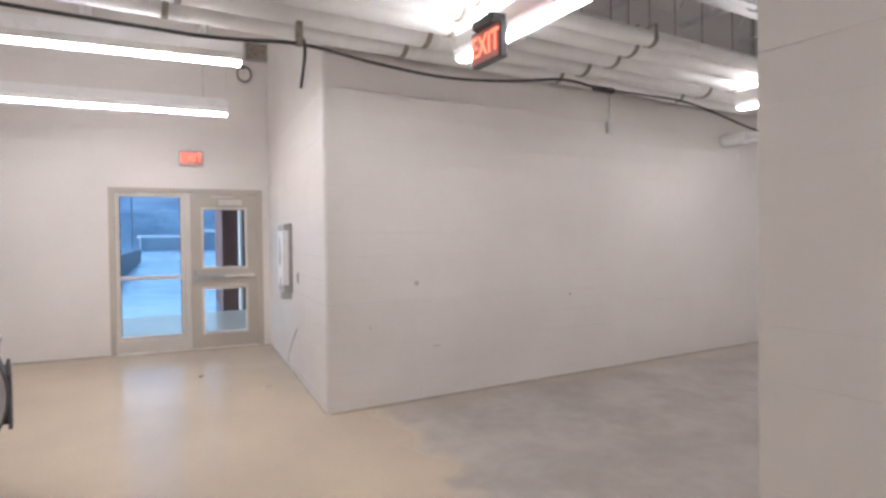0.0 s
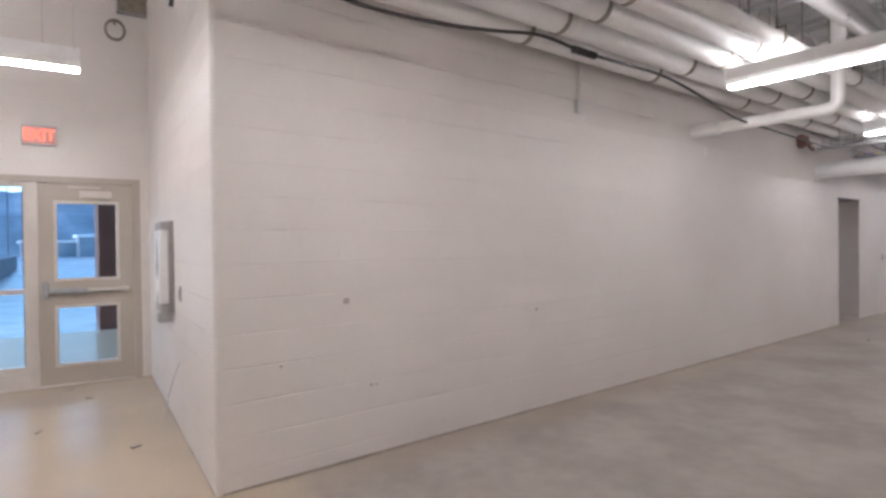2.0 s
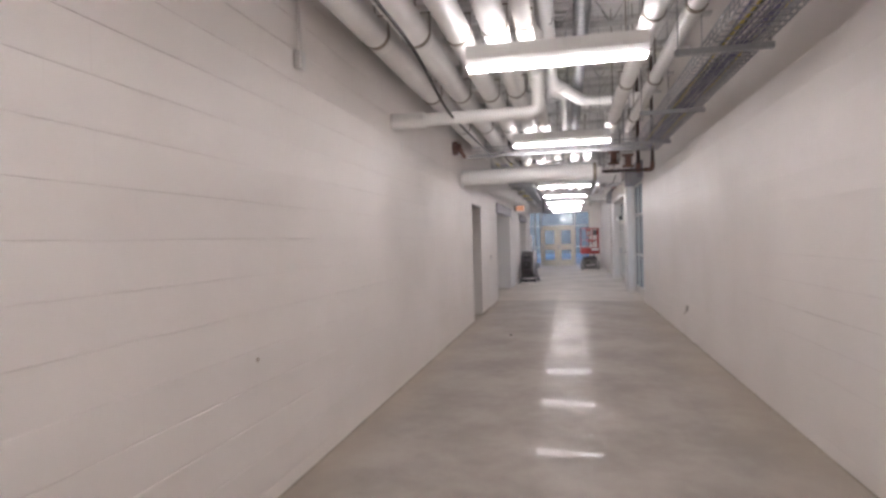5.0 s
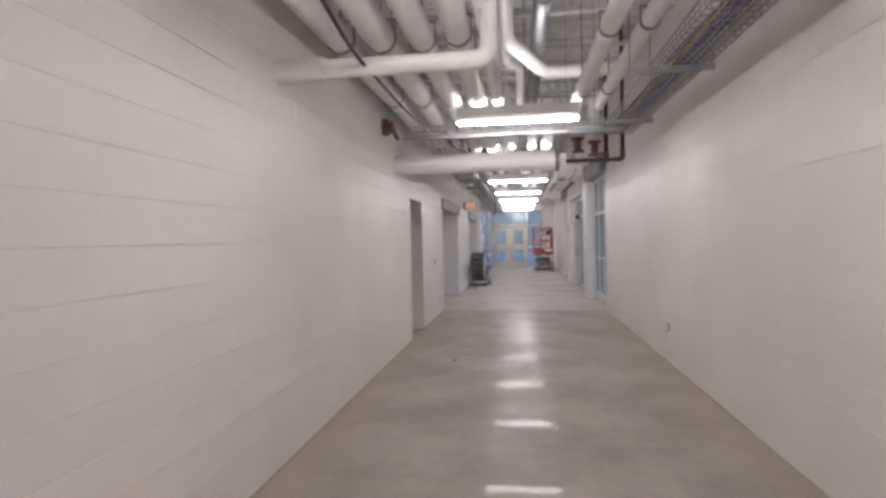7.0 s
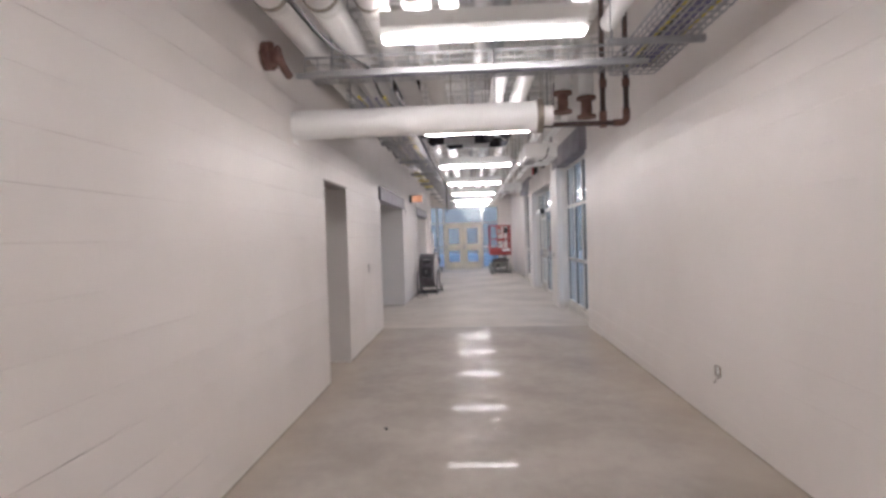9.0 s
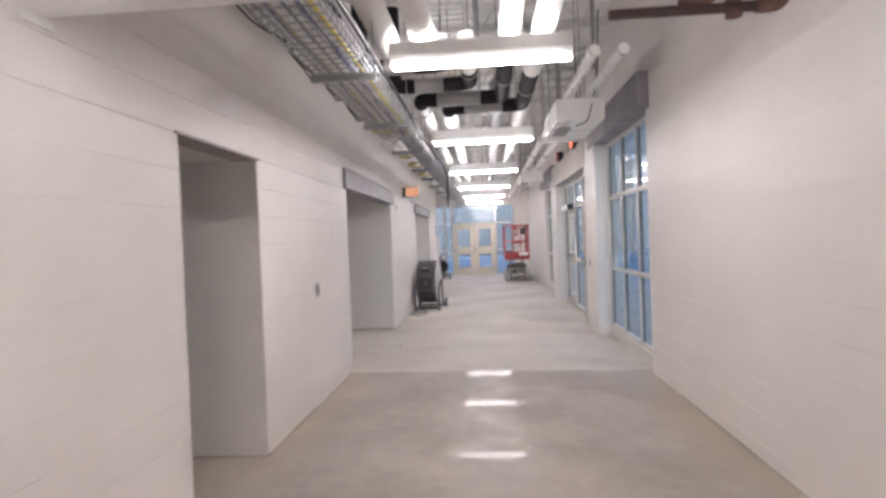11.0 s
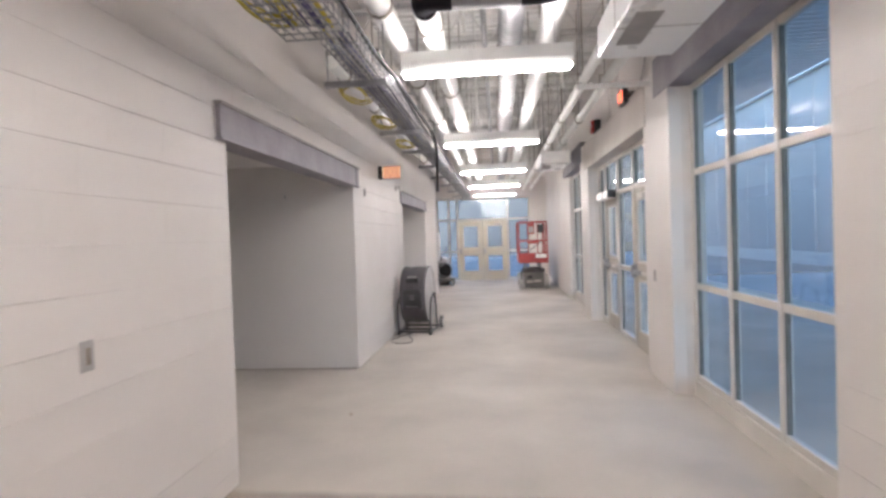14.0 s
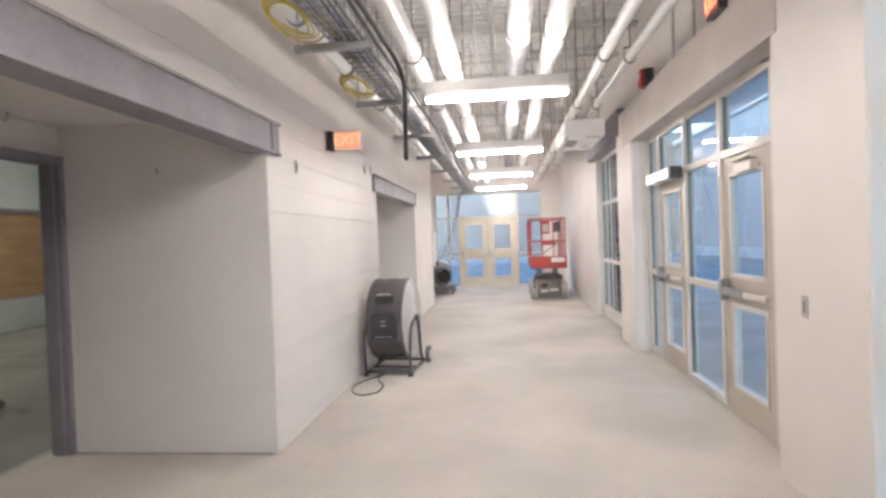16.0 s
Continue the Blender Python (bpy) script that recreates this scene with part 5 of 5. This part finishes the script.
    part("joystick_panel", box(0.005, 0.02, -0.02, 0.12, 1.56, 1.74, 0.004), GREYP, c)
    part("document_box", box(0.02, 0.1, -0.3, -0.12, 1.56, 1.79, 0.01), BLACK, f, "black document box")
    part("mid_plate", box(-0.02, -0.004, -0.16, 0.16, 1.26, 1.34, 0.004), LIFTRED, f)
    part("hose", tube(rounded([(0.06, 0.28, 0.6), (-0.03, 0.34, 0.5), (0.0, 0.34, 0.25), (0.08, 0.3, 0.18)], 0.1), 0.018, 8), BLACK, f)
    part("hose", tube(rounded([(0.02, -0.25, 0.55), (-0.06, 0.0, 0.62), (-0.04, 0.2, 0.56), (0.1, 0.25, 0.5)], 0.1), 0.022, 8), BLACK, f)
    part("step", box(-0.08, 0.0, 0.1, 0.3, 0.52, 0.54, 0.004), FANBODY, f)
    return f


scissor_lift(pose(26.6, -2.66, 0))

# things in the end bay
bin_ = thing("black_tub", "dented black round tub lying on a grey cart", "tub", m=pose(28.6, 0.02, 0))
part("tub", ring((0, 0, 0.48), "x", 0.20, 0.03, 0.5, 28), BLACK, bin_)
part("bottom", tube([(0.2, 0, 0.48), (0.23, 0, 0.48)], 0.2, 24), BLACK, bin_)
part("cart_bed", box(-0.35, 0.45, -0.33, 0.33, 0.16, 0.24, 0.01), LIFTGREY, bin_, "grey cart bed")
for x in (-0.25, 0.35):
    for y in (-0.27, 0.27):
        part("wheel", ring((x, y, 0.08), "y", 0.03, 0.05, 0.04, 16), TYRE, bin_)
bag = bmesh.new()
bmesh.ops.create_icosphere(bag, subdivisions=3, radius=0.3, matrix=Matrix.Translation((29.0, 0.25, 0.72)) @ Matrix.Diagonal((1.1, 1.2, 0.62, 1)))
for v in bag.verts:
    v.co += Vector(v.normal) * (noise.noise(v.co * 5) * 0.06)
for fc in bag.faces:
    fc.smooth = True
solid("dust_sheet", bag, GREYP, "crumpled grey dust sheet heaped on the cart", "dust sheet")
solid("crate", box(28.85, 29.4, -0.1, 0.5, 0.0, 0.56, 0.01), GREYP, "plain grey crate under the dust sheet", "crate")
eb = thing("electrical_box", "pale grey wall box at the corner", "electrical box", m=pose(26.2, -0.001, 1.25))
part("casing", box(-0.12, 0.12, -0.09, 0.0, -0.38, 0.40, 0.006), LAMPWHITE, eb)
part("receptacle", box(-0.05, 0.05, -0.14, -0.091, -0.38, -0.26, 0.008), BLACK, eb)

# reels on a rack in the side room
YELLOWISH = mat("dull_yellow_enamel", (0.36, 0.31, 0.17), (0.28, 0.25, 0.15), rough=0.5, scale=6)
rk = thing("cable_reel_rack", "wheeled tube rack with rows of coloured cable reels", "cable reels", m=pose(18.06, 3.29, 0, 0, 0, -75))
for e in (0.06, -0.92):
    part("post", tube([(e, 0, 0.10), (e, 0, 0.92)], 0.016, 10), YELLOWISH, rk)
    part("foot_bar", tube([(e, -0.13, 0.10), (e, 0.13, 0.10)], 0.016, 10), YELLOWISH, rk)
    for y in (-0.12, 0.12):
        part("caster", ring((e, y, 0.05), "y", 0.012, 0.038, 0.03, 18), TYRE, rk, "grey rubber caster")
    part("clip", ring((e + 0.02, 0, 0.60), "z", 0.05, 0.01, 0.02, 16), GALV, rk)
part("rail", tube([(0.06, 0, 0.12), (-0.92, 0, 0.12)], 0.014, 8), YELLOWISH, rk)
REELC = [mat("reel_" + n, c, rough=0.5, scale=8) for n, c in (("black", (0.02, 0.02, 0.03)), ("yellow", (0.5, 0.4, 0.04)), ("tan", (0.35, 0.28, 0.2)), ("violet", (0.12, 0.09, 0.2)))]
for z, order in ((0.80, (3, 2, 2, 0)), (0.38, (1, 0, 1, 3))):
    part("axle", tube([(0.04, 0, z), (-0.95, 0, z)], 0.014, 8), GALV, rk)
    for k, o in enumerate(order):
        x = -0.08 - 0.2 * k
        bm = tube([(x - 0.07, 0, z), (x + 0.07, 0, z)], 0.10, 20)
        for e in (-0.08, 0.07):
            tube([(x + e, 0, z), (x + e + 0.012, 0, z)], 0.145, 24, bm)
        part("reel", bm, REELC[o], rk)


# ---- outside ----
SNOW = mat("wet_snowy_ground", (0.46, 0.50, 0.54), (0.20, 0.22, 0.24), rough=0.22, scale=0.10, fine=1.2, bump=0.1)
BRICK = mat("dark_brick", (0.15, 0.075, 0.06), (0.10, 0.05, 0.045), rough=0.8, scale=3, fine=30)
bm = bmesh.new()
for x0, x1, y0, y1 in ((-400, -5.6, -400, 400), (30.6, 400, -400, 400), (-5.6, 30.6, 8.3, 400), (-5.6, 30.6, -400, -7.8)):
    v = [bm.verts.new(p) for p in ((x0, y0, -0.06), (x1, y0, -0.06), (x1, y1, -0.06), (x0, y1, -0.06))]
    bm.faces.new(v)
solid("ground", bm, SNOW, "wet concrete apron and snowy ground outside", "ground", kind="structure")
# distance haze is mixed into this colour: pale blue-grey instead of woodland tones
HILL = mat("haze_tinted_hill", (0.34, 0.39, 0.43), (0.15, 0.185, 0.22), rough=0.9, scale=0.07, fine=0.7)


def hill(m, span, high, label, seed):
    rng = random.Random(seed)
    ph = [rng.uniform(0, 6) for _ in range(6)]
    bm, rows, n = bmesh.new(), [], 90
    for k in range(n + 1):
        u = -span + 2 * span * k / n
        h = high * (0.75 + 0.16 * math.sin(u / 60 + ph[0]) + 0.1 * math.sin(u / 27 + ph[1]) + 0.02 * math.sin(u / 4 + ph[2]) + 0.015 * math.sin(u / 1.7 + ph[3]))
        rows.append([bm.verts.new(p) for p in ((u, 0, -0.1), (u, 12, h * 0.55), (u, 40, h), (u, 90, -0.1))])
    for a, b in zip(rows, rows[1:]):
        for j in range(3):
            bm.faces.new((a[j], b[j], b[j + 1], a[j + 1]))
    solid("backdrop", bm, HILL, label, "hill", kind="structure", m=m)


hill(pose(0, 190, 0), 300, 21, "wooded ridge in the distance, haze in its colour", 4)
hill(pose(0, -220, 0, 0, 0, 180), 300, 26, "wooded ridge in the distance, haze in its colour", 8)
hill(pose(260, 0, 0, 0, 0, -90), 300, 26, "wooded ridge in the distance, haze in its colour", 12)
# retaining wall, trailer and a lean building beyond the entrance
rw = solid("retaining_wall", box(-0.35, 0.0, 0.0, 40.0, -0.06, 0.95, 0.02), mat("dark_concrete", (0.13, 0.125, 0.13), (0.09, 0.088, 0.09), rough=0.7), "dark low retaining wall beside the apron", "low wall", m=pose(-1.9, 11.3, 0, 0, 0, -4.2))
dump = thing("waste_container", "dark steel waste container behind the low wall", "container", m=pose(-2.3, 18.5, 0))
part("body", box(-1.6, 0.55, 0, 3.5, 0.12, 1.75, 0.03), BLACK, dump)
for k in range(5):
    part("rib", box(-1.4 + 0.45 * k, -1.32 + 0.45 * k, -0.05, 0.0, 0.12, 1.7, 0.01), BLACK, dump)
part("lid", box(-1.65, 0.6, -0.05, 3.55, 1.75, 1.82, 0.01), SNOW, dump, "snow on the lid")
for x in (0.9, 14.0):
    lp = thing("street_lamp", "tall thin lamp pole across the yard", "lamp pole", "yard lamp poles", m=pose(x, 66, 0))
    part("pole", tube([(0, 0, -0.06), (0, 0, 8.5)], 0.05, 8), DARKIRON, lp)
    part("head", box(-0.2, 0.9, -0.12, 0.12, 8.4, 8.55, 0.02), DARKIRON, lp)
for k, (x, y, w, h) in enumerate(((-9, 118, 12, 3.2), (9, 126, 9, 2.6), (20, 122, 14, 3.6))):
    sh = thing("far_shed", "low snow-roofed shed in the distance", "shed", "distant sheds", m=pose(x, y, 0))
    # shed walls take the same haze-tinted colour as the hills
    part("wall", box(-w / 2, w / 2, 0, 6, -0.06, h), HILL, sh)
    part("roof", box(-w / 2 - 0.4, w / 2 + 0.4, -0.4, 6.4, h, h + 0.5, 0.1), LAMPWHITE, sh, "snowy roof")
tr = thing("trailer", "white box trailer parked far off", "trailer", m=pose(9, 160, 0, 0, 0, 12))
part("box", box(-3.0, 3.0, -1.2, 1.2, 0.9, 2.8, 0.05), LAMPWHITE, tr)
for x in (-2, -1.2, 2):
    part("wheel", ring((x, -1.1, 0.42), "y", 0.2, 0.26, 0.3, 18), BLACK, tr)
part("chassis", box(-2.9, 2.9, -0.9, 0.9, 0.6, 0.9), BLACK, tr)
an = thing("brick_annex", "dark brick wing of the building with a pale downpipe", "building", m=TURNED @ pose(0.0, 0, 0))
part("wall", box(-0.42, 3.0, 8.6, 12.5, -0.06, 5.0, 0.02), BRICK, an)
part("downpipe", tube([(-0.04, 8.54, -0.06), (-0.04, 8.54, 5.0)], 0.045, 12), LAMPWHITE, an, "pale downpipe")
# brick wings beside the south windows
for x0, x1 in ((12.4, 12.9), (24.2, 24.8)):
    st = thing("brick_pier", "brick pier outside the window", "pier", "outside piers")
    part("shaft", box(x0, x1, -3.95, -3.62, -0.06, 4.4, 0.01), BRICK, st)
    part("cap", box(x0 - 0.03, x1 + 0.03, -3.98, -3.60, 4.4, 4.5, 0.01), LAMPWHITE, st)
solid("roof_slab", box(-5.8, 30.8, -8.0, 8.5, DECK_Z + 0.21, DECK_Z + 0.4), DECK, "flat roof slab closing the building", "roof", kind="structure")
# a clad wing added across the yard, for an even mid-tone in the south panes
CLAD = mat("pale_grey_cladding", (0.31, 0.295, 0.285), (0.27, 0.255, 0.25), rough=0.5, scale=0.4, fine=8)
wing = thing("added_wing", "added grey clad wing that evens out the south panes", "building", m=pose(8, -14, 0))
part("wall", box(0, 62, -8, -0.05, -0.06, 7.5), CLAD, wing)
for k in range(31):
    part("panel", box(2 * k + 0.02, 2 * k + 1.98, -0.05, 0.03, 0.5, 7.2, 0.02), CLAD, wing)
part("base", box(0, 62, -0.05, 0.10, -0.06, 0.48, 0.02), GREYP, wing, "grey base course")
part("coping", box(-0.2, 62.2, -8.2, 0.15, 7.5, 7.8, 0.03), LAMPWHITE, wing, "white coping")
# added dark wing: dims the far panes, its warm grey offsets the blue sky
PANE_DIM = mat("grey_cladding", (0.13, 0.118, 0.11), (0.105, 0.095, 0.088), rough=0.55, scale=0.4, fine=8)
east = thing("added_wing", "added grey wing that dims the far door panes", "building", m=pose(56, 0, 0))
part("wall", box(0, 8, -34, 34, -0.06, 8.5), PANE_DIM, east)
for k in range(17):
    part("panel", box(-0.05, 0.0, -34 + 4 * k + 0.03, -30 + 4 * k - 0.03, 0.6, 8.3, 0.02), PANE_DIM, east)
# added slab, keeps bright ground out of the far doors' lower panes
solid("pavement", box(30.62, 46, -14, 9, -0.2, -0.02, 0.01), mat("pane_dimming_apron", (0.25, 0.225, 0.20), (0.19, 0.17, 0.155), rough=0.6, scale=0.6, fine=12), "added concrete apron that darkens the far doors' lower panes", "pavement", kind="structure")
